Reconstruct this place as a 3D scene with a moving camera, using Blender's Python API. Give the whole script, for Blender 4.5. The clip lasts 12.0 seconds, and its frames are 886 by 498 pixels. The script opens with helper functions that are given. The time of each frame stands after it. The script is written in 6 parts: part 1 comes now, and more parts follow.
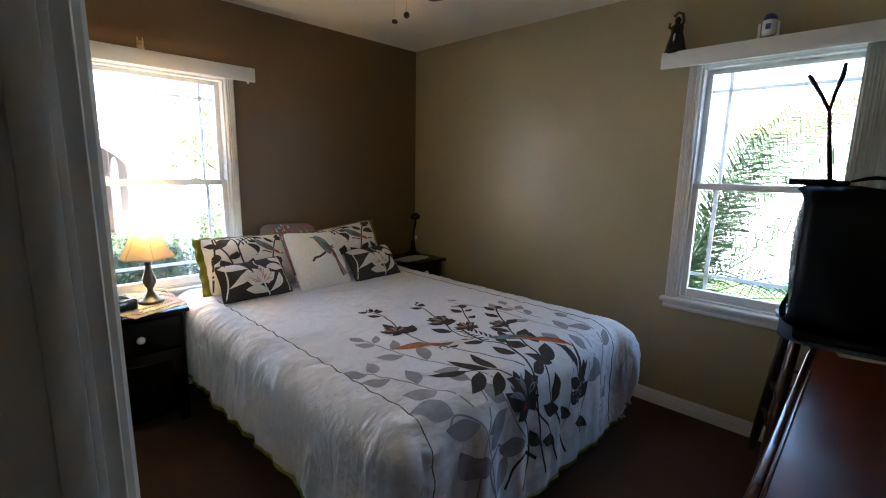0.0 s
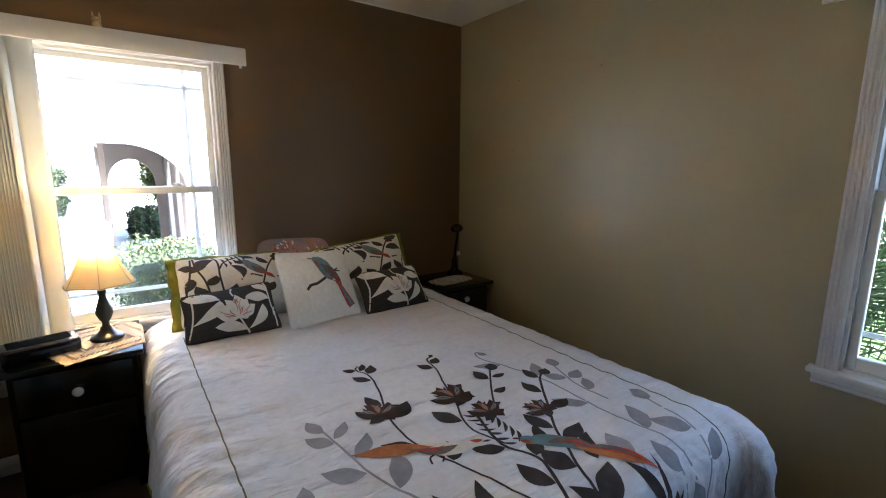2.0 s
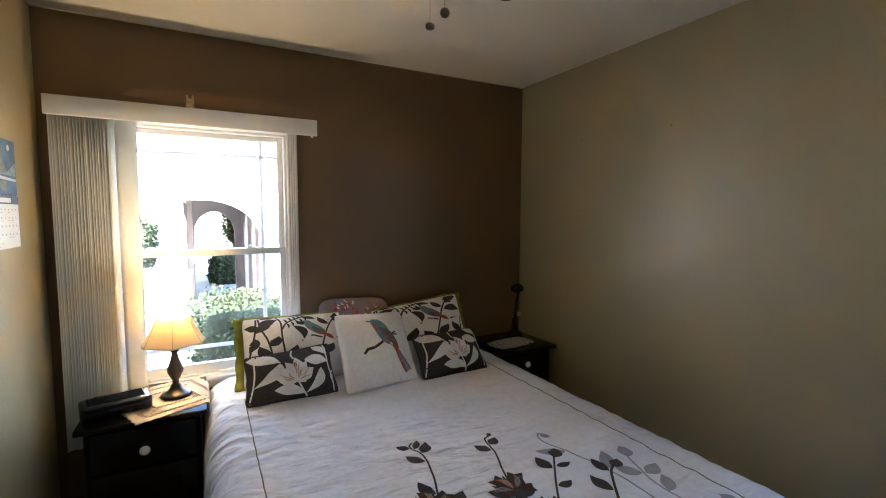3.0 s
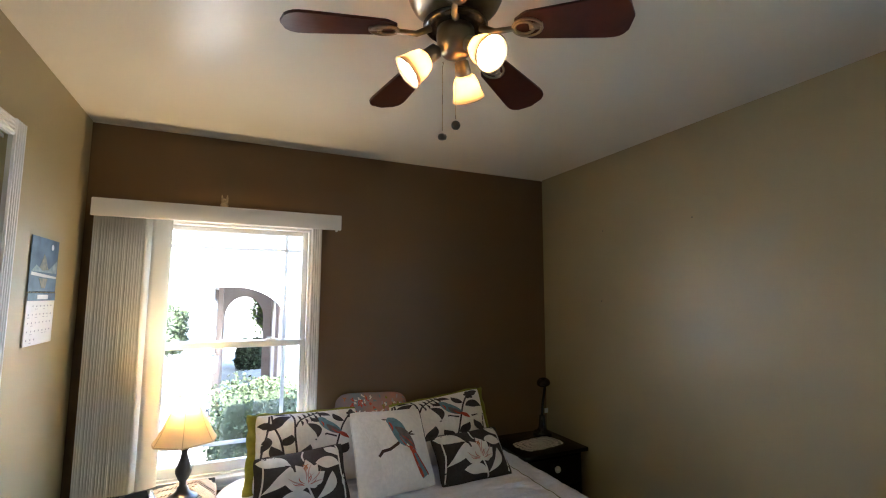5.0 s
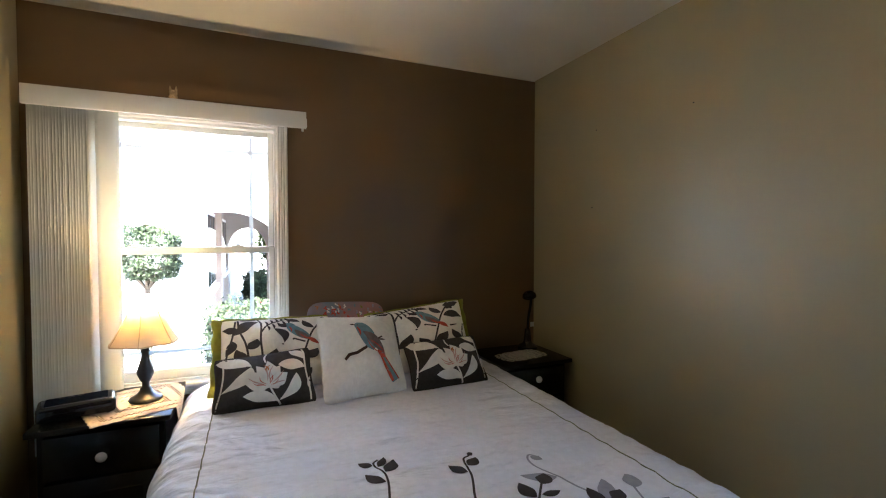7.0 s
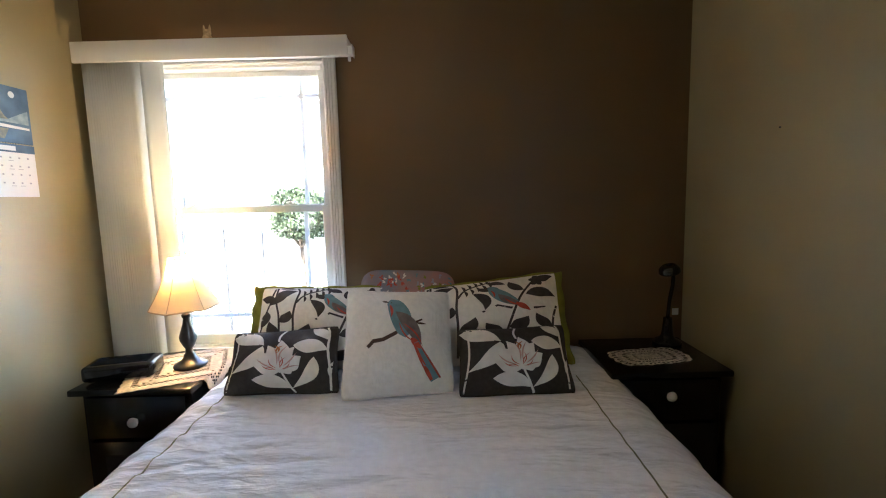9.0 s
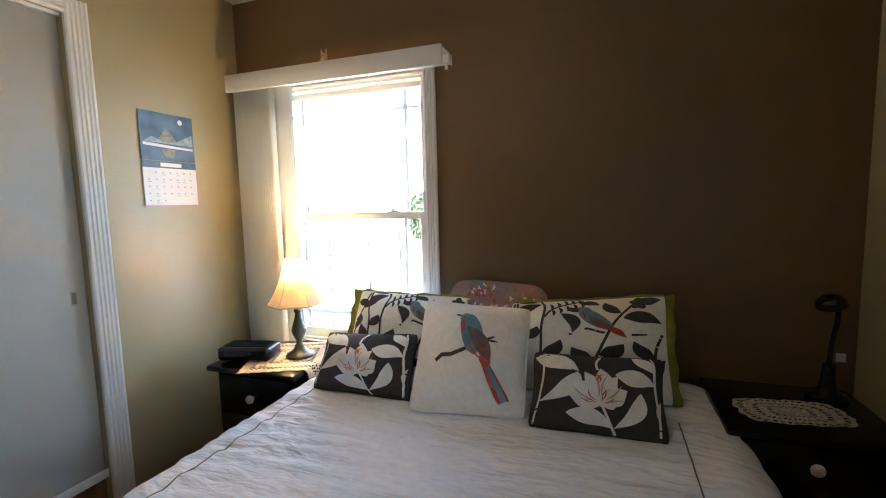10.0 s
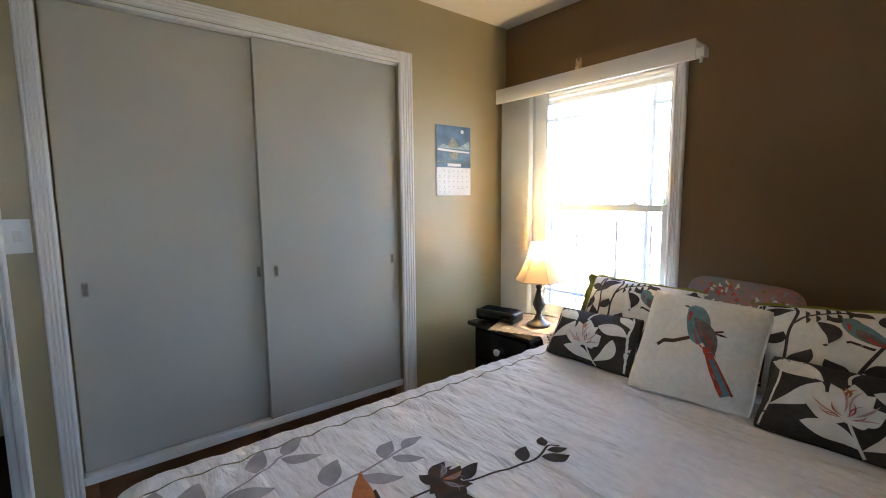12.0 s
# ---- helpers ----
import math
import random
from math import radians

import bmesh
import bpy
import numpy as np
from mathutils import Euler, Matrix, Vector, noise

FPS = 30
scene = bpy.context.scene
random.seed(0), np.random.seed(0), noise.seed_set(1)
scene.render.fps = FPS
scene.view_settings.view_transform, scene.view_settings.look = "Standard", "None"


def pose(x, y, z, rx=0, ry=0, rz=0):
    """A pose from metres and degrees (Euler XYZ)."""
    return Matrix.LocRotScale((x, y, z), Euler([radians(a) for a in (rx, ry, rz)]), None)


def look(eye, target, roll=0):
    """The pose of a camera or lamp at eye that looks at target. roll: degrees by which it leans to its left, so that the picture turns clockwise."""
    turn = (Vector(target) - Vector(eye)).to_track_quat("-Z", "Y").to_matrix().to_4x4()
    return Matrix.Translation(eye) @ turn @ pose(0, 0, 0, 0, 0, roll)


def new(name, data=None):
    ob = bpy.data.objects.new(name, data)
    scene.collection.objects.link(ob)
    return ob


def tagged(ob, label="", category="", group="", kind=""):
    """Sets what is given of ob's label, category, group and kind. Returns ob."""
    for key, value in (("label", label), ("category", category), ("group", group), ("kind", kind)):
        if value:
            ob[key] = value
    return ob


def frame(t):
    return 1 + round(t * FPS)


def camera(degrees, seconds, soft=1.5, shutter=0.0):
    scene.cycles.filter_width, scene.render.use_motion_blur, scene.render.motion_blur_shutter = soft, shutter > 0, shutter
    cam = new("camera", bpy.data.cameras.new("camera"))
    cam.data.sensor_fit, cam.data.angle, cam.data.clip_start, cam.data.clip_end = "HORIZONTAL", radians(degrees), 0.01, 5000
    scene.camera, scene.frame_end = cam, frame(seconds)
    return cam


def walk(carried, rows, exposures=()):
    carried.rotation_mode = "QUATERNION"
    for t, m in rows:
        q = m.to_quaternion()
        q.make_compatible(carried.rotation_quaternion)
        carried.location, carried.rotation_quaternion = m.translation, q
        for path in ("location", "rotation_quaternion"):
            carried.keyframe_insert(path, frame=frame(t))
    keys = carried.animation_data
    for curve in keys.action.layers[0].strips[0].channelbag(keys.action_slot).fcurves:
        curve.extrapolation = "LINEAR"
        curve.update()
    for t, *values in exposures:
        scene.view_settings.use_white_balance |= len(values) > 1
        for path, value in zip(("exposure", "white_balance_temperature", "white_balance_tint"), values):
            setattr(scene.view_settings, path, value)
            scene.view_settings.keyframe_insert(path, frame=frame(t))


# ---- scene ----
cam = camera(89.5, 12.0, soft=1.1)
METRES, EYE, TILT, LEAN, TURN = 8.0, 1.5, 0.0, 0.0, 44.2
EXPOSURES = [(0, 4.46, 5900, 10), (1, 4.36, 5900, 10), (3, 4.36, 5900, 10), (6, 4.42, 5900, 10), (9, 4.50, 5900, 10), (12, 4.48, 5900, 10)]
PATH = [
    (0, (0.104, 0.232, 1.425), (-1.265, 1.646, 1.074), 1.1),
    (0.5, (0.060, 0.325, 1.427), (-1.310, 1.738, 1.073), 1.1),
    (1, (-0.01, 0.517, 1.416), (-1.423, 1.888, 1.062), 1.0),
    (1.5, (-0.113, 0.776, 1.404), (-1.631, 2.029, 1.051), 0.6),
    (2, (-0.277, 0.938, 1.437), (-1.873, 2.088, 1.08), 0.4),
    (2.5, (-0.334, 0.965, 1.51), (-1.999, 2.028, 1.2), 0.5),
    (3, (-0.33, 0.972, 1.523), (-2.089, 1.911, 1.368), 0.2),
    (3.5, (-0.322, 0.968, 1.548), (-2.126, 1.831, 1.553), 0.2),
    (3.7, (-0.318, 0.971, 1.555), (-2.128, 1.82, 1.615), 0.3),
    (5.3, (-0.325, 1.042, 1.576), (-2.135, 1.867, 1.79), 0.1),
    (5.5, (-0.343, 1.062, 1.567), (-2.154, 1.884, 1.777), 0.1),
    (6, (-0.356, 1.108, 1.515), (-2.171, 1.924, 1.717), 0.1),
    (6.5, (-0.383, 1.176, 1.455), (-2.208, 1.988, 1.552), 0.1),
    (7, (-0.417, 1.274, 1.388), (-2.257, 2.055, 1.33), 0.0),
    (7.2, (-0.445, 1.325, 1.355), (-2.29, 2.089, 1.243), 0.1),
    (8.8, (-0.851, 1.863, 1.353), (-2.831, 2.014, 1.121), -1.3),
    (9, (-0.904, 1.919, 1.345), (-2.891, 1.913, 1.118), -1.5),
    (9.5, (-1.002, 2.029, 1.357), (-2.953, 1.648, 1.137), -1.6),
    (10, (-1.022, 2.172, 1.373), (-2.896, 1.505, 1.165), -1.4),
    (10.5, (-0.95, 2.244, 1.364), (-2.725, 1.344, 1.167), -1.0),
    (11, (-0.821, 2.277, 1.357), (-2.48, 1.179, 1.155), -0.7),
    (11.5, (-0.78, 2.356, 1.375), (-2.279, 1.049, 1.161), -0.3),
    (12, (-0.797, 2.387, 1.378), (-2.045, 0.841, 1.149), -0.5),
]
walk(cam, [(t, look(eye, target, roll)) for t, eye, target, roll in PATH], EXPOSURES)

# ---- world, sun ----
world = bpy.data.worlds.new("world")
scene.world = world
world.use_nodes = True
wn = world.node_tree.nodes
sky = wn.new("ShaderNodeTexSky")
sky.sky_type, sky.sun_disc = "NISHITA", False
SUN_EL, SUN_AZ = radians(48), radians(30)
sky.sun_elevation, sky.sun_rotation = SUN_EL, radians(120)
world.node_tree.links.new(sky.outputs[0], wn["Background"].inputs[0])
wn["Background"].inputs[1].default_value = 0.15
sun = new("sun", bpy.data.lights.new("sun", "SUN"))
sun.data.energy, sun.data.angle, sun.data.color = 5.0, radians(0.5), (1.0, 0.95, 0.87)
SUN_DIR = Vector((math.cos(SUN_EL) * math.cos(SUN_AZ), -math.cos(SUN_EL) * math.sin(SUN_AZ), math.sin(SUN_EL)))
sun.matrix_world = look(SUN_DIR * 20, (0, 0, 0))


# ---- materials ----
def mat(name, color, rough=0.6, metal=0.0, vary=0.08, scale=6.0, bump=0.0, bscale=60.0, spec=0.5, color2=None,
        coat=0.0, stretch=(1, 1, 1), rand=0.0, creases=None):
    m = bpy.data.materials.new(name)
    m.use_nodes = True
    nt = m.node_tree
    N, L = nt.nodes, nt.links
    b = N["Principled BSDF"]
    b.inputs["Roughness"].default_value = rough
    b.inputs["Metallic"].default_value = metal
    b.inputs["Specular IOR Level"].default_value = spec
    b.inputs["Coat Weight"].default_value = coat
    tc = N.new("ShaderNodeTexCoord")
    mp = N.new("ShaderNodeMapping")
    mp.inputs["Scale"].default_value = stretch
    L.new(tc.outputs["Object"], mp.inputs[0])
    n1 = N.new("ShaderNodeTexNoise")
    n1.inputs["Scale"].default_value, n1.inputs["Detail"].default_value = scale, 5
    L.new(mp.outputs[0], n1.inputs["Vector"])
    mix = N.new("ShaderNodeMix")
    mix.data_type = "RGBA"
    c2 = color2 or tuple(c * (1 - vary) for c in color)
    c1 = color if color2 else tuple(min(1, c * (1 + vary)) for c in color)
    mix.inputs[6].default_value, mix.inputs[7].default_value = (*c1, 1), (*c2, 1)
    ramp = N.new("ShaderNodeValToRGB")
    ramp.color_ramp.elements[0].position, ramp.color_ramp.elements[1].position = 0.35, 0.65
    L.new(n1.outputs["Fac"], ramp.inputs[0])
    L.new(ramp.outputs[0], mix.inputs[0])
    out = mix.outputs[2]
    if rand:
        oi = N.new("ShaderNodeObjectInfo") if rand < 0 else N.new("ShaderNodeNewGeometry")
        hsv = N.new("ShaderNodeHueSaturation")
        mr = N.new("ShaderNodeMapRange")
        mr.inputs[3].default_value, mr.inputs[4].default_value = 1 - abs(rand), 1 + abs(rand)
        L.new(oi.outputs["Random" if rand < 0 else "Random Per Island"], mr.inputs[0])
        L.new(mr.outputs[0], hsv.inputs["Value"])
        L.new(out, hsv.inputs["Color"])
        out = hsv.outputs[0]
    L.new(out, b.inputs["Base Color"])
    rn = N.new("ShaderNodeMapRange")
    rn.inputs[3].default_value, rn.inputs[4].default_value = max(0.02, rough - 0.05), min(1, rough + 0.05)
    L.new(n1.outputs["Fac"], rn.inputs[0])
    L.new(rn.outputs[0], b.inputs["Roughness"])
    if bump:
        n2 = N.new("ShaderNodeTexNoise")
        n2.inputs["Scale"].default_value, n2.inputs["Detail"].default_value = bscale, 4
        L.new(mp.outputs[0], n2.inputs["Vector"])
        bp = N.new("ShaderNodeBump")
        bp.inputs["Strength"].default_value, bp.inputs["Distance"].default_value = bump, 0.01
        L.new(n2.outputs["Fac"], bp.inputs["Height"])
        L.new(bp.outputs[0], b.inputs["Normal"])
        for size, depth, along in creases or ():
            m2, n3, b3 = N.new("ShaderNodeMapping"), N.new("ShaderNodeTexNoise"), N.new("ShaderNodeBump")
            m2.inputs["Scale"].default_value = along
            n3.inputs["Scale"].default_value, n3.inputs["Detail"].default_value, n3.inputs["Distortion"].default_value = size, 3, 0.6
            b3.inputs["Strength"].default_value, b3.inputs["Distance"].default_value = 1.0, depth
            L.new(tc.outputs["Object"], m2.inputs[0])
            L.new(m2.outputs[0], n3.inputs["Vector"])
            L.new(n3.outputs["Fac"], b3.inputs["Height"])
            L.new(bp.outputs[0], b3.inputs["Normal"])
            L.new(b3.outputs[0], b.inputs["Normal"])
            bp = b3
    return m


def emitting(name, color, strength, base=(0.8, 0.8, 0.8)):
    m = mat(name, base, 0.5)
    b = m.node_tree.nodes["Principled BSDF"]
    b.inputs["Emission Color"].default_value = (*color, 1)
    b.inputs["Emission Strength"].default_value = strength
    return m


def glass_mat(name, rough=0.0, tint=(1, 1, 1)):
    m = bpy.data.materials.new(name)
    m.use_nodes = True
    b = m.node_tree.nodes["Principled BSDF"]
    b.inputs["Transmission Weight"].default_value = 1
    b.inputs["Base Color"].default_value = (*tint, 1)
    b.inputs["Roughness"].default_value = rough
    b.inputs["IOR"].default_value = 1.45
    return m


def let_through(m, color, share):
    """Mixes light that passes through a thin sheet into a material."""
    nt = m.node_tree
    t, mx = nt.nodes.new("ShaderNodeBsdfTranslucent"), nt.nodes.new("ShaderNodeMixShader")
    t.inputs[0].default_value = (*color, 1)
    mx.inputs[0].default_value = share
    nt.links.new(nt.nodes["Principled BSDF"].outputs[0], mx.inputs[1])
    nt.links.new(t.outputs[0], mx.inputs[2])
    nt.links.new(mx.outputs[0], nt.nodes["Material Output"].inputs[0])


WALL_BROWN = mat("brown_paint", (0.150, 0.087, 0.034), 0.43, vary=0.05, scale=1.5, bump=0.06, bscale=120)
WALL_BEIGE = mat("beige_paint", (0.386, 0.318, 0.172), 0.43, spec=0.75, vary=0.04, scale=1.5, bump=0.06, bscale=110)
CEIL = mat("ceiling_paint", (0.86, 0.80, 0.67), 0.36, spec=0.75, vary=0.012, scale=0.8, bump=0.07, bscale=70)
WHITE = mat("white_paint", (0.78, 0.77, 0.74), 0.38, vary=0.03, scale=3, bump=0.03, bscale=90)
VINYL = mat("white_vinyl", (0.80, 0.80, 0.78), 0.35, vary=0.02)
DOORW = mat("door_paint", (0.42, 0.405, 0.35), 0.45, vary=0.03, scale=2.5, bump=0.06, bscale=140)
BLIND = mat("blind_fabric", (0.74, 0.745, 0.69), 0.6, vary=0.02, scale=30, bump=0.04, bscale=160, stretch=(1, 1, 0.1))
let_through(BLIND, (0.8, 0.79, 0.74), 0.2)
BARV = mat("grille_vinyl", (0.80, 0.80, 0.78), 0.35, vary=0.02)
let_through(BARV, (0.7, 0.7, 0.7), 0.35)
CARPET = mat("carpet", (0.125, 0.068, 0.044), 0.95, vary=0.25, scale=220, bump=0.9, bscale=500, spec=0.1)
BLACKW = mat("black_lacquer", (0.008, 0.007, 0.006), 0.24, spec=0.35, vary=0.1, scale=12, bump=0.02, bscale=60)
COTTON = mat("white_cotton", (0.80, 0.78, 0.74), 0.85, vary=0.03, scale=40, bump=0.25, bscale=420, spec=0.2)
QUILT = mat("quilted_cotton", (0.86, 0.87, 0.925), 0.85, vary=0.03, scale=40, bump=0.25, bscale=420, spec=0.2, creases=((4.5, 0.050, (1.6, 0.6, 0.6)), (13, 0.014, (1.8, 0.5, 0.5)), (34, 0.003, (2.0, 0.5, 0.5))))
CREAM = mat("cream_cotton", (0.89, 0.86, 0.79), 0.88, vary=0.04, scale=50, bump=0.25, bscale=420, spec=0.2, creases=((10, 0.012, (1, 1.4, 0.8)),))
CHARC = mat("charcoal_cotton", (0.055, 0.047, 0.043), 0.85, vary=0.1, scale=60, bump=0.25, bscale=420, spec=0.2)
LIMEG = mat("lime_cotton", (0.25, 0.25, 0.035), 0.8, vary=0.12, scale=30, bump=0.2, bscale=300, spec=0.2)
OLIVE = mat("olive_piping", (0.17, 0.175, 0.11), 0.8)
DARKP = mat("dark_print", (0.065, 0.055, 0.055), 0.85, vary=0.15, scale=30, spec=0.2)
GREYP = mat("grey_print", (0.36, 0.36, 0.41), 0.85, vary=0.1, scale=30, spec=0.2)
WHITEP = mat("white_print", (0.80, 0.77, 0.71), 0.85, vary=0.06, scale=30, spec=0.2)
BLUEP = mat("teal_print", (0.17, 0.28, 0.31), 0.85, vary=0.12, scale=40, spec=0.2)
BLUSHP = mat("blush_print", (0.56, 0.36, 0.31), 0.85, vary=0.15, scale=40, spec=0.2)
TAUPEP = mat("taupe_print", (0.19, 0.15, 0.14), 0.85, vary=0.15, scale=40, spec=0.2)
REDP = mat("red_print", (0.50, 0.085, 0.05), 0.85, vary=0.15, scale=40, spec=0.2)
ORANGEP = mat("orange_print", (0.50, 0.19, 0.07), 0.85, vary=0.15, scale=40, spec=0.2)
BROWNP = mat("brown_print", (0.085, 0.05, 0.035), 0.85, vary=0.15, scale=40, spec=0.2)
CHERRY = mat("cherry_wood", (0.14, 0.030, 0.011), 0.36, vary=0.3, scale=9, bump=0.04, bscale=60, stretch=(1, 0.12, 1), color2=(0.07, 0.014, 0.006), coat=0.06)
CHERRYG = mat("polished_cherry", (0.10, 0.022, 0.010), 0.22, vary=0.2, scale=9, coat=0.6)
STOOLW = mat("dark_wood", (0.035, 0.016, 0.011), 0.4, vary=0.25, scale=14, stretch=(1, 1, 0.2))
BLADEW = mat("mahogany_blade", (0.085, 0.018, 0.010), 0.32, vary=0.3, scale=12, bump=0.05, bscale=60, color2=(0.05, 0.011, 0.007), coat=0.2)
STAINW = mat("stained_wood", (0.24, 0.11, 0.045), 0.45, vary=0.2, scale=10, stretch=(0.2, 1, 1))
SILLW = mat("sill_stain", (0.20, 0.10, 0.05), 0.45, vary=0.2, scale=10, stretch=(1, 0.2, 1))


def dull_gloss(m, share, rough):
    """Diffuse with a constant thin share of gloss, for dull plastics and coated glass."""
    nt = m.node_tree
    col = nt.nodes["Principled BSDF"].inputs["Base Color"].links[0].from_socket
    d, g, mx = (nt.nodes.new("ShaderNode" + k) for k in ("BsdfDiffuse", "BsdfGlossy", "MixShader"))
    g.inputs["Roughness"].default_value = rough
    mx.inputs[0].default_value = share
    nt.links.new(col, d.inputs[0])
    nt.links.new(d.outputs[0], mx.inputs[1])
    nt.links.new(g.outputs[0], mx.inputs[2])
    nt.links.new(mx.outputs[0], nt.nodes["Material Output"].inputs[0])
    return m


TVP = mat("tv_plastic", (0.005, 0.007, 0.010), 0.7, spec=0.04, vary=0.1, scale=20, bump=0.08, bscale=500)
BLACKP = mat("black_plastic", (0.012, 0.012, 0.013), 0.2, vary=0.1, scale=20)
SCREEN = mat("tv_glass", (0.008, 0.010, 0.012), 0.2, vary=0.05, spec=0.03)
dull_gloss(TVP, 0.012, 0.35)
dull_gloss(SCREEN, 0.05, 0.10)
PEWTER = mat("antique_pewter", (0.33, 0.28, 0.21), 0.3, metal=1.0, vary=0.15, scale=25)
BRASS = mat("brass", (0.62, 0.42, 0.18), 0.28, metal=1.0, vary=0.1, scale=25)
BRONZE = mat("dark_bronze", (0.014, 0.011, 0.009), 0.3, vary=0.3, scale=40, coat=0.3)
CHROME = mat("chrome", (0.6, 0.6, 0.6), 0.15, metal=1.0)
CERAM = mat("white_ceramic", (0.75, 0.72, 0.68), 0.2, vary=0.04)
PAPER = mat("paper", (0.72, 0.72, 0.72), 0.7, vary=0.02)
LACE = mat("lace_cloth", (0.62, 0.50, 0.38), 0.9, vary=0.15, scale=90, bump=0.6, bscale=300, spec=0.1)
LACEW = mat("white_lace", (0.64, 0.60, 0.52), 0.9, vary=0.3, scale=110, bump=0.8, bscale=260, spec=0.1)
STUCCO = mat("white_stucco", (0.80, 0.78, 0.74), 0.9, vary=0.05, scale=4, bump=0.5, bscale=60, spec=0.2)
# darker copy of the stucco: the porch's shade is put into its colour
STUCCO_SHADE = mat("shaded_stucco", (0.42, 0.36, 0.32), 0.9, vary=0.06, scale=4, bump=0.5, bscale=60, spec=0.2)
CONCRETE = mat("concrete", (0.50, 0.50, 0.50), 0.9, vary=0.12, scale=3, bump=0.3, bscale=80)
GROUND = mat("pale_ground", (0.40, 0.40, 0.385), 0.95, vary=0.25, scale=1.2, bump=0.4, bscale=20)
GRASS = mat("grass", (0.055, 0.095, 0.020), 0.9, vary=0.3, scale=8, bump=0.8, bscale=90)
LEAF = mat("hedge_leaf", (0.046, 0.062, 0.030), 0.7, vary=0.3, scale=5, rand=0.6, spec=0.25)
LEAFB = mat("bright_leaf", (0.10, 0.16, 0.03), 0.7, vary=0.3, scale=5, rand=0.5, spec=0.25)
PALML = mat("palm_leaf", (0.040, 0.075, 0.026), 0.7, vary=0.3, scale=5, rand=0.4, spec=0.2)
BARK = mat("bark", (0.12, 0.085, 0.055), 0.9, vary=0.3, scale=18, bump=0.8, bscale=40)
IRON = mat("black_iron", (0.05, 0.05, 0.05), 0.5, vary=0.1)
ROOF = mat("roof_tile", (0.30, 0.13, 0.08), 0.8, vary=0.2, scale=8)
FLOWERR = mat("red_blossom", (0.55, 0.06, 0.05), 0.6)
GLASS = glass_mat("window_glass")
DARKGL = mat("dark_glass", (0.03, 0.035, 0.04), 0.05, vary=0.05)


# ---- mesh helpers ----
def mesh_ob(name, bm, material, parent=None, label="", smooth=True, kind=""):
    me = bpy.data.meshes.new(name)
    bm.normal_update()
    bm.to_mesh(me)
    bm.free()
    for p in me.polygons:
        p.use_smooth = smooth
    me.materials.append(material)
    ob = new(name, me)
    if parent is not None:
        ob.parent = parent
    return tagged(ob, label=label, kind=kind)


def part(name, bm, material, parent, label="", smooth=True):
    if smooth == "auto":
        ob = mesh_ob(name, bm, material, parent, label, True)
        ob.data.set_sharp_from_angle(angle=radians(35))
        return ob
    return mesh_ob(name, bm, material, parent, label, smooth)


def thing(name, at, label, category, group="", rz=0.0):
    e = new(name, None)
    e.empty_display_size = 0.05
    e.matrix_world = pose(*at, 0, 0, rz)
    return tagged(e, label, category, group)


def box_bm(x0, x1, y0, y1, z0, z1, bevel=0.0, seg=2, bm=None):
    b = bmesh.new()
    bmesh.ops.create_cube(b, size=1.0)
    for v in b.verts:
        v.co = Vector((x0 + (v.co.x + 0.5) * (x1 - x0), y0 + (v.co.y + 0.5) * (y1 - y0), z0 + (v.co.z + 0.5) * (z1 - z0)))
    if bevel:
        bmesh.ops.bevel(b, geom=b.edges[:], offset=bevel, segments=seg, affect="EDGES", profile=0.5)
    if bm is None:
        return b
    join(bm, b)
    return bm


def join(bm, other, m=None):
    me = bpy.data.meshes.new("tmp")
    if m is not None:
        bmesh.ops.transform(other, matrix=m, verts=other.verts)
    other.to_mesh(me)
    other.free()
    bm.from_mesh(me)
    bpy.data.meshes.remove(me)
    return bm


def lathe(profile, n=32, bm=None, cap=True):
    """A turned body round z: profile of (radius, z)."""
    b = bmesh.new()
    rings = []
    for r, z in profile:
        rings.append([b.verts.new((r * math.cos(2 * math.pi * k / n), r * math.sin(2 * math.pi * k / n), z)) for k in range(n)])
    for a, c in zip(rings, rings[1:]):
        for k in range(n):
            b.faces.new((a[k], a[(k + 1) % n], c[(k + 1) % n], c[k]))
    if cap:
        b.faces.new(rings[0][::-1])
        b.faces.new(rings[-1])
    bmesh.ops.recalc_face_normals(b, faces=b.faces)
    return b if bm is None else join(bm, b)


def tube(points, radius, n=8, bm=None):
    """A round bar along points; radius may be a list."""
    b = bmesh.new()
    pts = [Vector(p) for p in points]
    rads = radius if isinstance(radius, (list, tuple)) else [radius] * len(pts)
    prev, rings = None, []
    for k, p in enumerate(pts):
        d = (pts[min(k + 1, len(pts) - 1)] - pts[max(k - 1, 0)]).normalized()
        if prev is None:
            side = d.orthogonal().normalized()
        else:
            side = (prev - prev.dot(d) * d).normalized()
        prev = side
        up = d.cross(side)
        rings.append([b.verts.new(p + rads[k] * (math.cos(a) * side + math.sin(a) * up)) for a in [2 * math.pi * j / n for j in range(n)]])
    for a, c in zip(rings, rings[1:]):
        for k in range(n):
            b.faces.new((a[k], a[(k + 1) % n], c[(k + 1) % n], c[k]))
    b.faces.new(rings[0][::-1])
    b.faces.new(rings[-1])
    bmesh.ops.recalc_face_normals(b, faces=b.faces)
    return b if bm is None else join(bm, b)


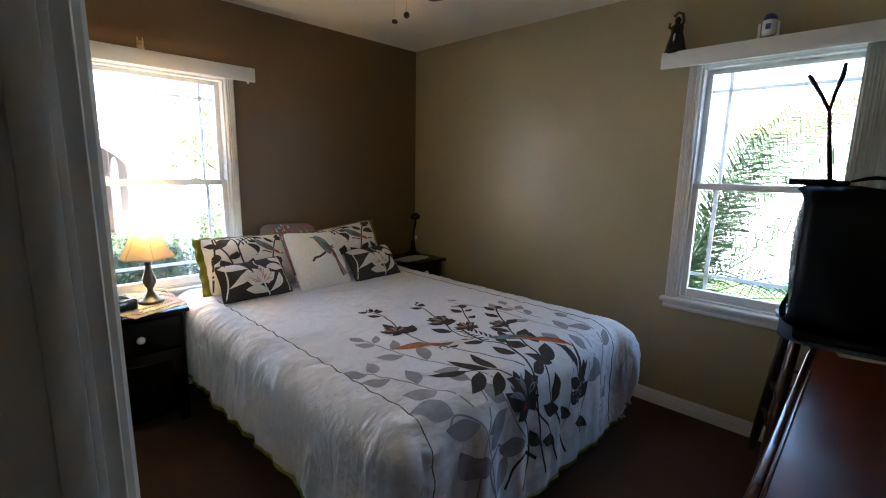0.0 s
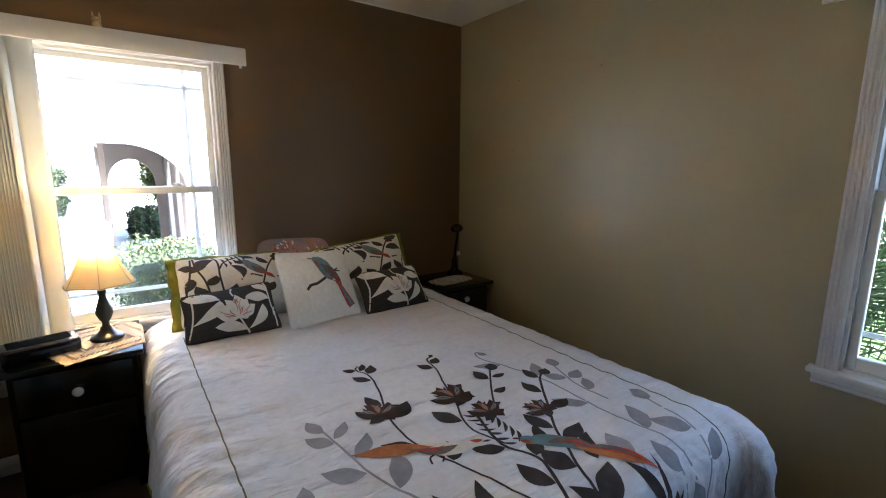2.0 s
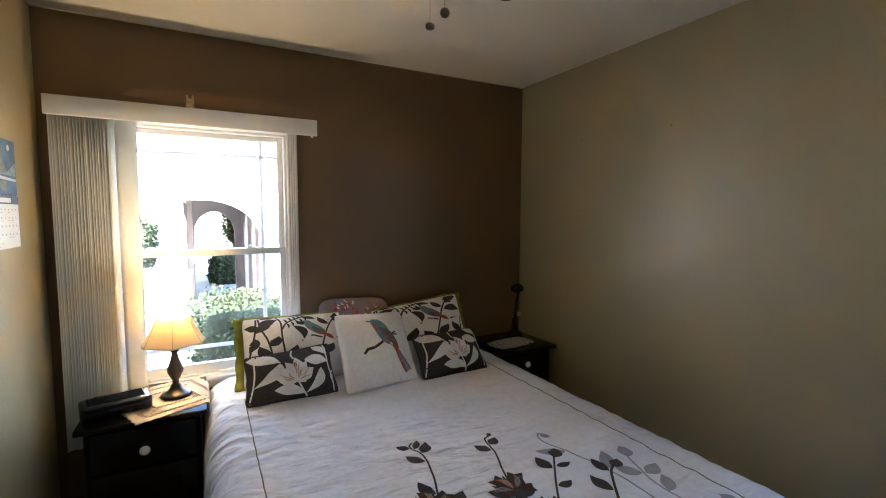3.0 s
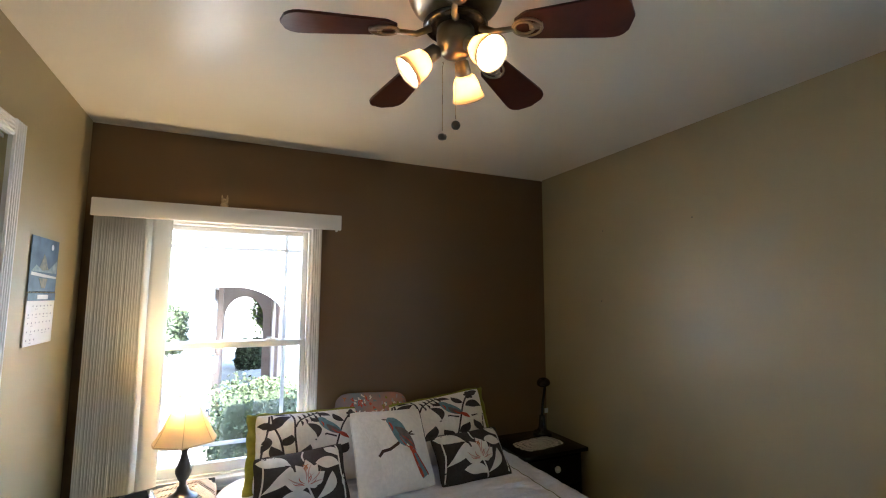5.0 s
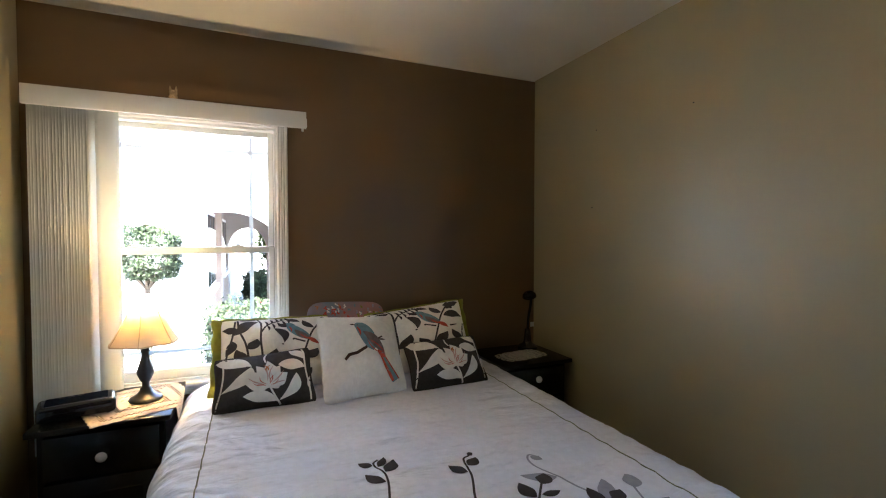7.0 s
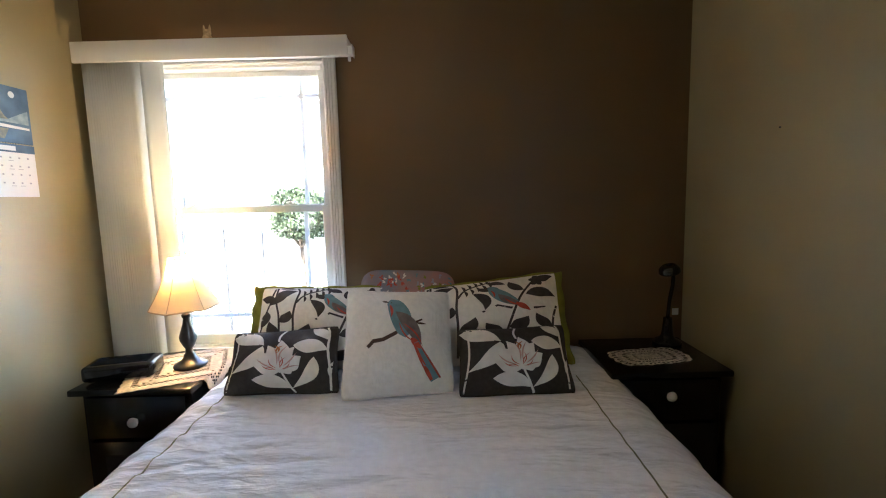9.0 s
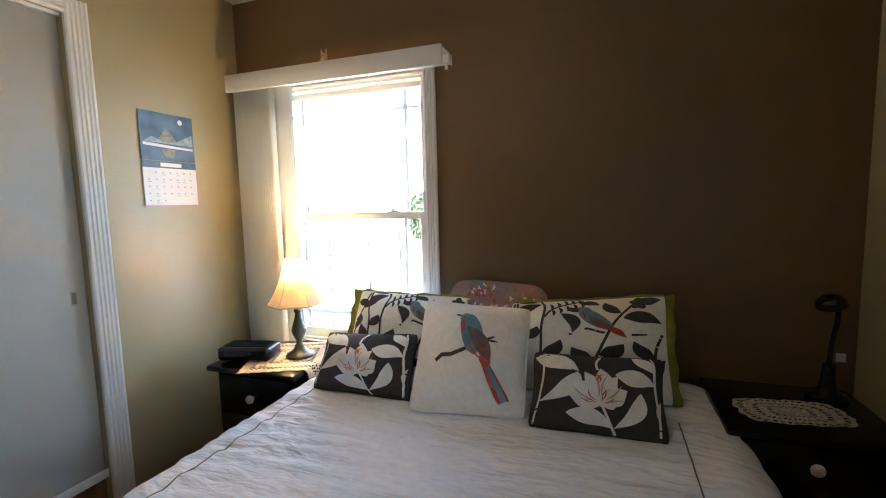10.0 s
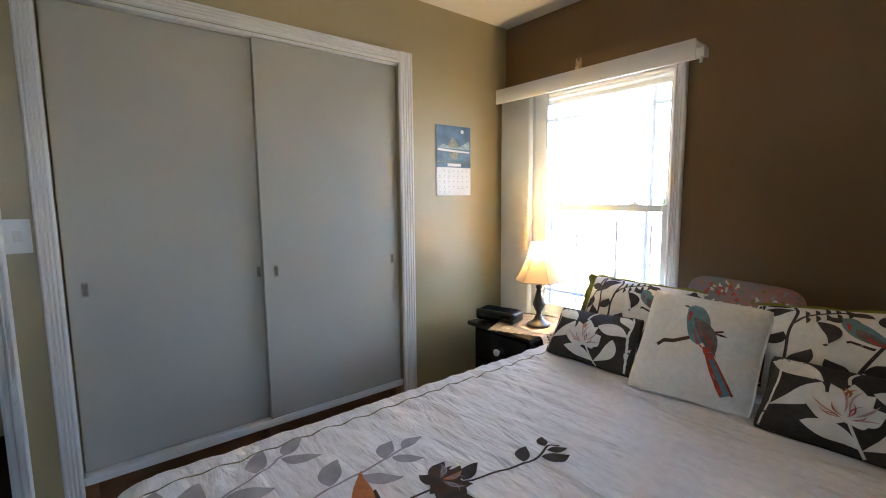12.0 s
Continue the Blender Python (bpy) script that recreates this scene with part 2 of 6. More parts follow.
def extrude_profile(profile, p0, p1, out, up=(0, 0, 1)):
    """A moulding with profile points (out, up) carried from p0 to p1."""
    b = bmesh.new()
    o, u = Vector(out), Vector(up)
    ends = [[b.verts.new(Vector(p) + o * a + u * c) for a, c in profile] for p in (p0, p1)]
    n = len(profile)
    for k in range(n):
        b.faces.new((ends[0][k], ends[0][(k + 1) % n], ends[1][(k + 1) % n], ends[1][k]))
    b.faces.new(ends[0][::-1])
    b.faces.new(ends[1])
    bmesh.ops.recalc_face_normals(b, faces=b.faces)
    return b


def smooth_line(points, n=6):
    """A Catmull-Rom curve through points."""
    P = [Vector(p) for p in points]
    P = [P[0] * 2 - P[1]] + P + [P[-1] * 2 - P[-2]]
    out = []
    for k in range(1, len(P) - 2):
        for j in range(n):
            t = j / n
            a, b, c, d = P[k - 1], P[k], P[k + 1], P[k + 2]
            out.append(0.5 * ((2 * b) + (c - a) * t + (2 * a - 5 * b + 4 * c - d) * t * t + (3 * b - a - 3 * c + d) * t ** 3))
    return out + [P[-2]]


# ---- the room's shell ----
XW, YN, YS, XE, ZC = -3.0, 3.05, 0.32, 0.60, 2.44
# windows: opening low and high along the wall, sill and head
WA = (0.545, 1.392, 0.655, 1.962)
WB = (-0.682, 0.125, 0.702, 2.0)
DOOR = (-0.560, 0.30, 2.03)
CLOS = (-2.168, -0.728, 0.30, 2.09)


def wall(name, x0, x1, y0, y1, openings, axis, material, top=2.6):
    """A wall as boxes round its openings (lo, hi, z0, z1) along the axis."""
    bm = bmesh.new()
    lo, hi = (x0, x1) if axis == "x" else (y0, y1)
    cuts = sorted(openings)
    at = lo

    def put(a, b, z0, z1):
        if b - a > 1e-4 and z1 - z0 > 1e-4:
            if axis == "x":
                box_bm(a, b, y0, y1, z0, z1, bm=bm)
            else:
                box_bm(x0, x1, a, b, z0, z1, bm=bm)
    for a, b, z0, z1 in cuts:
        put(at, a, -0.02, top)
        put(a, b, -0.02, z0)
        put(a, b, z1, top)
        at = b
    put(at, hi, -0.02, top)
    return mesh_ob(name, bm, material, smooth=False, kind="structure")


wall("wall_west", XW - 0.14, XW, YS - 0.8, YN + 0.14, [WA], "y", WALL_BROWN)
wall("wall_north", XW, XE, YN, YN + 0.14, [WB], "x", WALL_BEIGE)
# east wall is unseen; its brown is chosen to cut bounced light
wall("wall_east", XE, XE + 0.14, -1.2, YN + 0.14, [], "y", WALL_BROWN)
wall("wall_south", XW, XE, YS - 0.12, YS, [(CLOS[0], CLOS[1], -0.02, CLOS[3]), (DOOR[0], DOOR[1], -0.02, DOOR[2])], "x", WALL_BEIGE)
wall("wall_closet_back", XW, -0.62, -0.50, -0.42, [], "x", WALL_BEIGE)
wall("wall_closet_side", -0.70, -0.62, -0.42, YS - 0.12, [], "y", WALL_BEIGE)
wall("wall_hall_west", -0.70, -0.62, -1.2, -0.50, [], "y", WALL_BEIGE)
wall("wall_hall_end", -0.70, XE, -1.32, -1.2, [], "x", WALL_BEIGE)
mesh_ob("floor", box_bm(XW - 0.14, XE + 0.14, -1.32, YN + 0.14, -0.12, 0.0), CARPET, smooth=False, kind="structure")
mesh_ob("ceiling", box_bm(XW, XE, -1.2, YN, ZC, ZC + 0.1), CEIL, smooth=False, kind="structure")
# outer skin of the roof, with a low eave
mesh_ob("roof", box_bm(XW - 0.35, XE + 4.0, -6.0, YN + 0.3, 2.605, 2.75), ROOF, smooth=False, kind="structure")

BASEP = [(0, 0), (0.013, 0), (0.013, 0.040), (0.009, 0.043), (0.009, 0.046), (0.013, 0.050), (0.013, 0.056), (0.008, 0.060), (0.008, 0.063), (0.011, 0.067), (0.011, 0.073), (0.006, 0.077), (0.006, 0.080), (0.003, 0.087), (0, 0.087)]
for p0, p1, out in [((XW, YN, 0), (XE, YN, 0), (0, -1, 0)), ((XW, YS, 0), (XW, YN, 0), (1, 0, 0)), ((XE, YS, 0), (XE, YN, 0), (-1, 0, 0)),
                    ((XW, YS, 0), (CLOS[0] - 0.085, YS, 0), (0, 1, 0)), ((CLOS[1] + 0.062, YS, 0), (DOOR[0] - 0.075, YS, 0), (0, 1, 0))]:
    mesh_ob("baseboard", extrude_profile(BASEP, p0, p1, out), WHITE, smooth=False, kind="structure")

# thin edge line of paint at the ceiling over the dark wall
mesh_ob("trim", box_bm(XW, XW + 0.003, YS, YN, ZC - 0.005, ZC), CEIL, smooth=False, kind="structure")


# ---- fluted casings ----
def casing_profile(w, t=0.018):
    """Across the casing: (across, thick), with flutes."""
    pts = [(0, 0), (0, t * 0.7), (0.006, t)]
    n = max(3, int(w / 0.018))
    step = (w - 0.020) / n
    for k in range(n):
        a = 0.010 + k * step
        pts += [(a + step * 0.15, t), (a + step * 0.35, t - 0.006), (a + step * 0.65, t - 0.006), (a + step * 0.85, t)]
    pts += [(w - 0.006, t), (w, t * 0.6), (w, 0)]
    return pts


def casing(name, p0, p1, across, out, w, material=WHITE, parent=None):
    b = bmesh.new()
    a, o = Vector(across), Vector(out)
    prof = casing_profile(w)
    ends = [[b.verts.new(Vector(p) + a * u + o * v) for u, v in prof] for p in (p0, p1)]
    n = len(prof)
    for k in range(n):
        b.faces.new((ends[0][k], ends[0][(k + 1) % n], ends[1][(k + 1) % n], ends[1][k]))
    b.faces.new(ends[0][::-1])
    b.faces.new(ends[1])
    bmesh.ops.recalc_face_normals(b, faces=b.faces)
    if parent is None:
        return mesh_ob(name, b, material, smooth=False, kind="structure")
    return part(name, b, material, parent, smooth=False)


# ---- windows: built facing -y in their own frame, x along the wall, y into the room ----
def window(name, lo, hi, z0, z1, m, cw, label, mull_at):
    w = tagged(new(name, None), label, "window", kind="structure")
    w.matrix_world = m
    zr = z0 + (z1 - z0) * 0.497
    # liner of the opening
    bm = bmesh.new()
    for a in [(lo, lo + 0.012, -0.12, 0.0, z0, z1), (hi - 0.012, hi, -0.12, 0.0, z0, z1), (lo, hi, -0.12, 0.0, z1 - 0.012, z1), (lo, hi, -0.12, 0.0, z0, z0 + 0.012)]:
        box_bm(*a, bm=bm)
    part("window_frame", bm, VINYL, w, smooth=False)
    lo2, hi2 = lo + 0.012, hi - 0.012
    gl = []
    for sash, (a, b, y0, y1) in (("upper_sash", (zr - 0.006, z1 - 0.012, -0.085, -0.055)), ("lower_sash", (z0 + 0.012, zr + 0.026, -0.050, -0.018))):
        bm = bmesh.new()
        st = 0.030
        br = 0.050 if sash == "lower_sash" else 0.034
        tr = 0.034 if sash == "lower_sash" else 0.026
        for c in [(lo2, lo2 + st, y0, y1, a, b), (hi2 - st, hi2, y0, y1, a, b), (lo2 + st, hi2 - st, y0, y1, a, a + br), (lo2 + st, hi2 - st, y0, y1, b - tr, b)]:
            box_bm(*c, bevel=0.003, seg=1, bm=bm)
        s = part(sash, bm, VINYL, w, smooth=False)
        gy = (y0 + y1) / 2
        g = part("pane", box_bm(lo2 + st - 0.004, hi2 - st + 0.004, gy - 0.002, gy + 0.002, a + br - 0.004, b - tr + 0.004), GLASS, s, smooth=False)
        g.visible_shadow = False
        gl.append(g)
        # flat bars of the perimeter grille
        bm = bmesh.new()
        for side in (lo2 + st + mull_at, hi2 - st - mull_at):
            box_bm(side - 0.010, side + 0.010, gy - 0.007, gy - 0.0025, a + br, b - tr, bm=bm)
        hz = b - tr - mull_at if sash == "upper_sash" else a + br + mull_at
        box_bm(lo2 + st, hi2 - st, gy - 0.0125, gy - 0.0075, hz - 0.010, hz + 0.010, bm=bm)
        part("grille_bar", bm, BARV, s, smooth=False)
    # two sash locks
    for f in (0.22, 0.78):
        cx = lo2 + (hi2 - lo2) * f
        bm = box_bm(cx - 0.030, cx + 0.030, -0.052, -0.022, zr + 0.026, zr + 0.034, bevel=0.003)
        join(bm, lathe([(0.010, 0), (0.012, 0.006), (0.008, 0.010)], 16), Matrix.Translation((cx, -0.036, zr + 0.033)))
        box_bm(cx - 0.004, cx + 0.026, -0.040, -0.032, zr + 0.040, zr + 0.045, bevel=0.0015, bm=bm)
        part("sash_lock", bm, VINYL, w, smooth="auto")
    # casings, stool and apron
    casing("casing", (lo, 0, z0), (lo, 0, z1 + cw), (-1, 0, 0), (0, 1, 0), cw, parent=w)
    casing("casing", (hi, 0, z0), (hi, 0, z1 + cw), (1, 0, 0), (0, 1, 0), cw, parent=w)
    casing("casing", (lo, 0, z1), (hi, 0, z1), (0, 0, 1), (0, 1, 0), cw, parent=w)
    part("window_sill", box_bm(lo - cw - 0.022, hi + cw + 0.022, -0.018, 0.045, z0 - 0.022, z0, bevel=0.006), WHITE, w, smooth="auto")
    ap = [(0, 0), (0.008, 0.0), (0.014, 0.008), (0.014, 0.018), (0.010, 0.020), (0.010, 0.030), (0.020, 0.034), (0.022, 0.048), (0, 0.048)]
    part("apron", extrude_profile(ap, (lo - cw - 0.008, 0, z0 - 0.070), (hi + cw + 0.008, 0, z0 - 0.070), (0, 1, 0)), WHITE, w, smooth=False)
    return w


MA = Matrix.Translation((XW, 1.997, 0)) @ pose(0, 0, 0, 0, 0, -90)
window("window_1", 1.997 - WA[1], 1.997 - WA[0], WA[2], WA[3], MA, 0.058, "white double-hung window with a perimeter grille in the brown wall", 0.085)
MB = Matrix.Translation((0, YN, 0)) @ pose(0, 0, 0, 0, 0, 180)
window("window_2", -WB[1], -WB[0], WB[2], WB[3], MB, 0.064, "white double-hung window with a perimeter grille in the beige wall", 0.088)


# ---- closet ----
PULLM = mat("tarnished_pull", (0.34, 0.31, 0.25), 0.4, metal=0.6, vary=0.15, scale=30)
# darker tone that paints the shaded hollow of a pull
PULL_SHADE = mat("pull_recess_shade", (0.16, 0.14, 0.11), 0.5, vary=0.1)
def closet():
    c0, c1, z0, z1 = CLOS
    zb = 0.335
    w = tagged(new("closet", None), "built-in closet with two flat off-white sliding doors", "closet", kind="structure")
    for k, (a, b, y) in enumerate([(-1.428, c0 + 0.004, YS - 0.022), (c1 - 0.004, -1.460, YS - 0.056)]):
        x0, x1 = min(a, b), max(a, b)
        bm = box_bm(x0, x1, y - 0.030, y, zb, z1 - 0.012, bevel=0.003, seg=1)
        d = part("sliding_door", bm, DOORW, w, smooth=False)
        for hx in ((x0 + 0.045, x1 - 0.055)):
            bm = bmesh.new()
            box_bm(hx - 0.010, hx + 0.010, y, y + 0.002, 1.018, 1.072, bevel=0.0012, seg=1, bm=bm)
            hd = part("finger_pull", bm, PULLM, d, smooth=False)
            # flat dark plate on the pull, painted in place of a shaded hollow
            part("pull_recess_shade", box_bm(hx - 0.0065, hx + 0.0065, y + 0.002, y + 0.0032, 1.024, 1.066), PULL_SHADE, hd, smooth=False)
    part("bottom_track", box_bm(c0, c1, YS - 0.10, YS - 0.006, zb - 0.030, zb - 0.006, bevel=0.003, seg=1), WHITE, w, smooth=False)
    part("track_lip", box_bm(c0, c1, YS - 0.016, YS - 0.006, zb - 0.006, zb + 0.004), VINYL, w, smooth=False)
    part("top_track", box_bm(c0, c1, YS - 0.10, YS - 0.010, z1 - 0.012, z1 + 0.0), VINYL, w, smooth=False)
    part("base_panel", box_bm(c0, c1, YS - 0.10, YS - 0.085, 0.0, zb - 0.030), STAINW, w, smooth=False)
    for x in (c0 + 0.0, -1.46, c1 - 0.04):
        part("base_post", box_bm(x, x + 0.04, YS - 0.085, YS - 0.03, 0.0, zb - 0.030, bevel=0.002, seg=1), STAINW, w, smooth=False)
    casing("casing", (c0, YS, 0), (c0, YS, z1 + 0.058), (-1, 0, 0), (0, 1, 0), 0.085, parent=w)
    casing("casing", (c1, YS, 0), (c1, YS, z1 + 0.058), (1, 0, 0), (0, 1, 0), 0.058, parent=w)
    casing("casing", (c0, YS, z1), (c1, YS, z1), (0, 0, 1), (0, 1, 0), 0.058, parent=w)


closet()

# ---- doorway ----
dw = tagged(new("doorway", None), "white painted door jamb and casing with a brass strike plate", "door frame", kind="structure")
for x0, x1 in ((DOOR[0] - 0.0, DOOR[0] + 0.018), (DOOR[1] - 0.018, DOOR[1])):
    part("jamb", box_bm(x0, x1, YS - 0.124, YS + 0.002, 0, DOOR[2], bevel=0.002, seg=1), WHITE, dw, smooth=False)
for ya, yb, t in ((YS - 0.062, YS - 0.028, 0.011), (YS - 0.028, YS - 0.018, 0.005)):
    part("door_stop", box_bm(DOOR[0] + 0.018, DOOR[0] + 0.018 + t, ya, yb, 0, DOOR[2] - 0.018, bevel=0.002, seg=2), WHITE, dw, smooth="auto")
part("head_jamb", box_bm(DOOR[0] + 0.018, DOOR[1] - 0.018, YS - 0.125, YS + 0.004, DOOR[2] - 0.018, DOOR[2]), WHITE, dw, smooth=False)
for y, o in ((YS, (0, 1, 0)), (YS - 0.12, (0, -1, 0))):
    casing("casing", (DOOR[0] - 0.002, y, 0), (DOOR[0] - 0.002, y, DOOR[2] + 0.06), (-1, 0, 0), o, 0.030, parent=dw)
    casing("casing", (DOOR[1] + 0.002, y, 0), (DOOR[1] + 0.002, y, DOOR[2] + 0.06), (1, 0, 0), o, 0.066, parent=dw)
    casing("casing", (DOOR[0], y, DOOR[2]), (DOOR[1], y, DOOR[2]), (0, 0, 1), o, 0.066, parent=dw)
part("strike_plate", box_bm(DOOR[0] + 0.018, DOOR[0] + 0.0205, YS - 0.110, YS - 0.074, 0.93, 1.00, bevel=0.0008, seg=1), BRASS, dw, smooth=False)

# switch
sw = thing("light_switch", (-0.625, YS, 1.26), "white plastic rocker light switch on the beige wall", "light switch")
part("plate", box_bm(-0.036, 0.036, 0.0, 0.006, -0.058, 0.058, bevel=0.003), VINYL, sw, smooth="auto")
part("rocker", box_bm(-0.010, 0.010, 0.006, 0.012, -0.018, 0.018, bevel=0.002), CERAM, sw, smooth="auto")


# ---- valances and vertical blinds ----
def blind_set(m, width, z_top, vanes, vane_lo, vane_hi, z_bot, label, lone=True):
    v = thing("vertical_blind", (0, 0, 0), label, "blind")
    v.matrix_world = m
    part("valance", box_bm(0, width, 0.135, 0.150, z_top - 0.085, z_top, bevel=0.004), WHITE, v, smooth="auto")
    part("valance_top", box_bm(0.002, width - 0.002, 0.030, 0.135, z_top - 0.012, z_top - 0.006), WHITE, v, smooth=False)
    part("head_rail", box_bm(-0.005, width - 0.004, 0.040, 0.080, z_top - 0.060, z_top - 0.022, bevel=0.004), WHITE, v, smooth="auto")
    part("end_cap", box_bm(-0.010, -0.005, 0.036, 0.084, z_top - 0.064, z_top - 0.018, bevel=0.0015, seg=1), VINYL, v, smooth=False)
    part("gear_stem", box_bm(0.004, 0.016, 0.052, 0.064, z_top - 0.082, z_top - 0.060, bevel=0.002, seg=1), VINYL, v, smooth=False)
    for x in (0.03, width - 0.03):
        part("bracket", box_bm(x - 0.012, x + 0.012, 0.0, 0.040, z_top - 0.040, z_top - 0.018, bevel=0.002, seg=1), VINYL, v, smooth=False)
    for k in range(vanes):
        f = max(0, k - 1) / (vanes - 2) if lone else k / (vanes - 1)
        gap = math.copysign(0.048, vane_hi - vane_lo) if lone else 0.0
        x = vane_lo if k == 0 else vane_lo + gap + (vane_hi - vane_lo - gap) * f
        bm = bmesh.new()
        rows, cols = 9, 5
        wv = 0.089
        ang = radians(random.uniform(58, 66)) if k or not lone else radians(22)
        zb = z_bot + random.uniform(-0.004, 0.004)
        vs = []
        for r in range(rows + 1):
            z = zb + (z_top - 0.062 - zb) * r / rows
            tw = ang
            row = []
            for c in range(cols + 1):
                s = (c / cols - 0.5) * wv
                bow = 0.006 * (1 - (2 * c / cols - 1) ** 2)
                px = x + s * math.cos(tw) - bow * math.sin(tw)
                py = 0.060 + s * math.sin(tw) * 1.0 + bow * math.cos(tw)
                row.append(bm.verts.new((px, py, z)))
            vs.append(row)
        for r in range(rows):
            for c in range(cols):
                bm.faces.new((vs[r][c], vs[r][c + 1], vs[r + 1][c + 1], vs[r + 1][c]))
        ob = part("vane", bm, BLIND, v)
        ob.modifiers.new("thick", "SOLIDIFY").thickness = 0.0012
    return v


blind_set(Matrix.Translation((XW, 1.535, 0)) @ pose(0, 0, 0, 0, 0, -90), 1.158, 2.032, 21, 0.878, 1.135, 0.42,
          "white vertical blind drawn aside by the lamp, under a flat valance")
blind_set(Matrix.Translation((0.452, YN, 0)) @ pose(0, 0, 0, 0, 0, 180), 1.305, 2.068, 22, 0.455, 0.17, 0.55,
          "white vertical blind drawn aside behind the television, under a flat valance", False)


# ---- printed shapes that follow a surface ----
class Print:
    def __init__(self, surface):
        self.at, self.sets = surface, {}

    def strip(self, key, line, widths, lift=0.0, cols=3):
        b = bmesh.new()
        self.sets.setdefault(key, []).append(b)
        line = [Vector(p).to_2d() if len(p) > 2 else Vector(p) for p in line]
        rows = []
        for k, p in enumerate(line):
            d = (line[min(k + 1, len(line) - 1)] - line[max(k - 1, 0)])
            d = d.normalized() if d.length > 1e-9 else Vector((1, 0))
            n = Vector((-d.y, d.x))
            rows.append([b.verts.new(self.at(*(p + n * widths[k] * (2 * c / (cols - 1) - 1)), lift)) for c in range(cols)])
        for r, s in zip(rows, rows[1:]):
            for c in range(cols - 1):
                b.faces.new((r[c], r[c + 1], s[c + 1], s[c]))

    def leaf(self, key, p0, p1, width, bend=0.12, lift=0.0, blunt=False, n=11):
        p0, p1 = Vector(p0), Vector(p1)
        d = p1 - p0
        nrm = Vector((-d.y, d.x))
        line, ws = [], []
        for k in range(n):
            t = k / (n - 1)
            line.append(p0 + d * t + nrm * bend * math.sin(math.pi * t))
            s = math.sin(math.pi * min(1.0, t ** (0.85 if not blunt else 0.6))) if not blunt else math.sqrt(max(0.0, 1 - (2 * t - 1) ** 2))
            ws.append(max(width * s, 0.0002))
        self.strip(key, line, ws, lift, 5)

    def stem(self, key, pts, w=0.003, lift=0.0):
        line = smooth_line([(p[0], p[1], 0) for p in pts], 6)
        self.strip(key, line, [w] * len(line), lift, 2)

    def done(self, parent, name, mats, joined=False):
        for key, parts in self.sets.items():
            if joined:
                one = bmesh.new()
                for b in parts:
                    join(one, b)
                tagged(part(name, one, mats[key], parent), kind="stuff")
                continue
            for b in parts:
                part(name, b, mats[key], parent)


PMATS = {"dark": DARKP, "grey": GREYP, "white": WHITEP, "teal": BLUEP, "blush": BLUSHP, "taupe": TAUPEP, "red": REDP, "orange": ORANGEP, "brown": BROWNP, "char": CHARC, "lime": LIMEG}

# ---- bed ----
ZT, BX0, BX1, BY0, BY1, BR = 0.655, -2.90, -0.905, 1.080, 2.470, 0.13


def sheet(a, b, lift=0.0):
    """Where a point of the flat comforter lies on the bed."""
    ix, iy = min(max(a, BX0 - 1), BX1), min(max(b, BY0), BY1)
    ex, ey = a - ix, b - iy
    d = math.hypot(ex, ey)
    fy = (b - 1.76) / 0.8
    puff = 0.004 * noise.noise((a * 7, b * 7, 0)) + 0.0035 * noise.noise((a * 18, b * 5, 2)) + 0.0022 * noise.noise((a * 40, b * 12, 5))
    hollow = 0.0
    for qx in (-2.15, -1.55, -0.95):
        for qy in (1.30, 1.76, 2.22):
            hollow += 0.007 * math.exp(-((a - qx) ** 2 + (b - qy) ** 2) / 0.0016)
    side = max(0.0, 1 - abs(b - 1.13) / 0.16) + max(0.0, 1 - abs(b - 2.40) / 0.10) * 0.4
    puff += side * 0.0045 * math.sin(a * 62 + 3 * math.sin(b * 21))
    head = max(0.0, 1 - abs(a + 2.05) / 0.45) * max(0.0, min(1.0, (2.25 - b) / 0.5))
    puff += head * 0.0030 * math.sin(a * 95 + 5 * noise.noise((a * 2, b * 5, 3)) + b * 6)
    z = ZT + puff - hollow + lift
    if d < 1e-9:
        return Vector((a, b, z))
    nx, ny = ex / d, ey / d
    arc = BR * math.pi / 2
    if d < arc:
        t = d / BR
        out, drop, up, ou = BR * math.sin(t), BR * (1 - math.cos(t)), math.cos(t), math.sin(t)
    else:
        out, drop, up, ou = BR + (d - arc) * 0.05, BR + (d - arc), 0.0, 1.0
    # pleats that deepen downward, along the run of the edge
    run = a * abs(ny) + b * abs(nx) + math.atan2(ey, max(ex, 1e-6)) * 0.25 * (ex > 0)
    w = min(1.0, d / 0.35)
    corner = 1.0 if (ex > 0 and abs(ey) > 0) else 0.0
    fold = w * (0.006 * math.sin(run * 34 + 2.0 * math.sin(run * 7)) + 0.003 * math.sin(run * 71 + 1.0) + 0.022 * noise.noise((run * 7, d * 3, 7)))
    fold += corner * w * 0.020 * math.sin(4 * math.atan2(abs(ey), ex))
    out += fold + lift * ou + puff * ou
    if ex > 0:
        out += (0.075 if ey > 0 else 0.03) * (abs(ny) * nx * 2) * math.sin(math.pi * min(1.0, d / 0.62))
    if ey > 0:
        out += 0.05 * ny * math.sin(math.pi * min(1.0, d / 0.55))
    return Vector((ix + nx * out, iy + ny * out, ZT + (puff - hollow) * max(up, 0.0) + lift * up - drop))


HANG_S, HANG_F = 0.40, 0.55


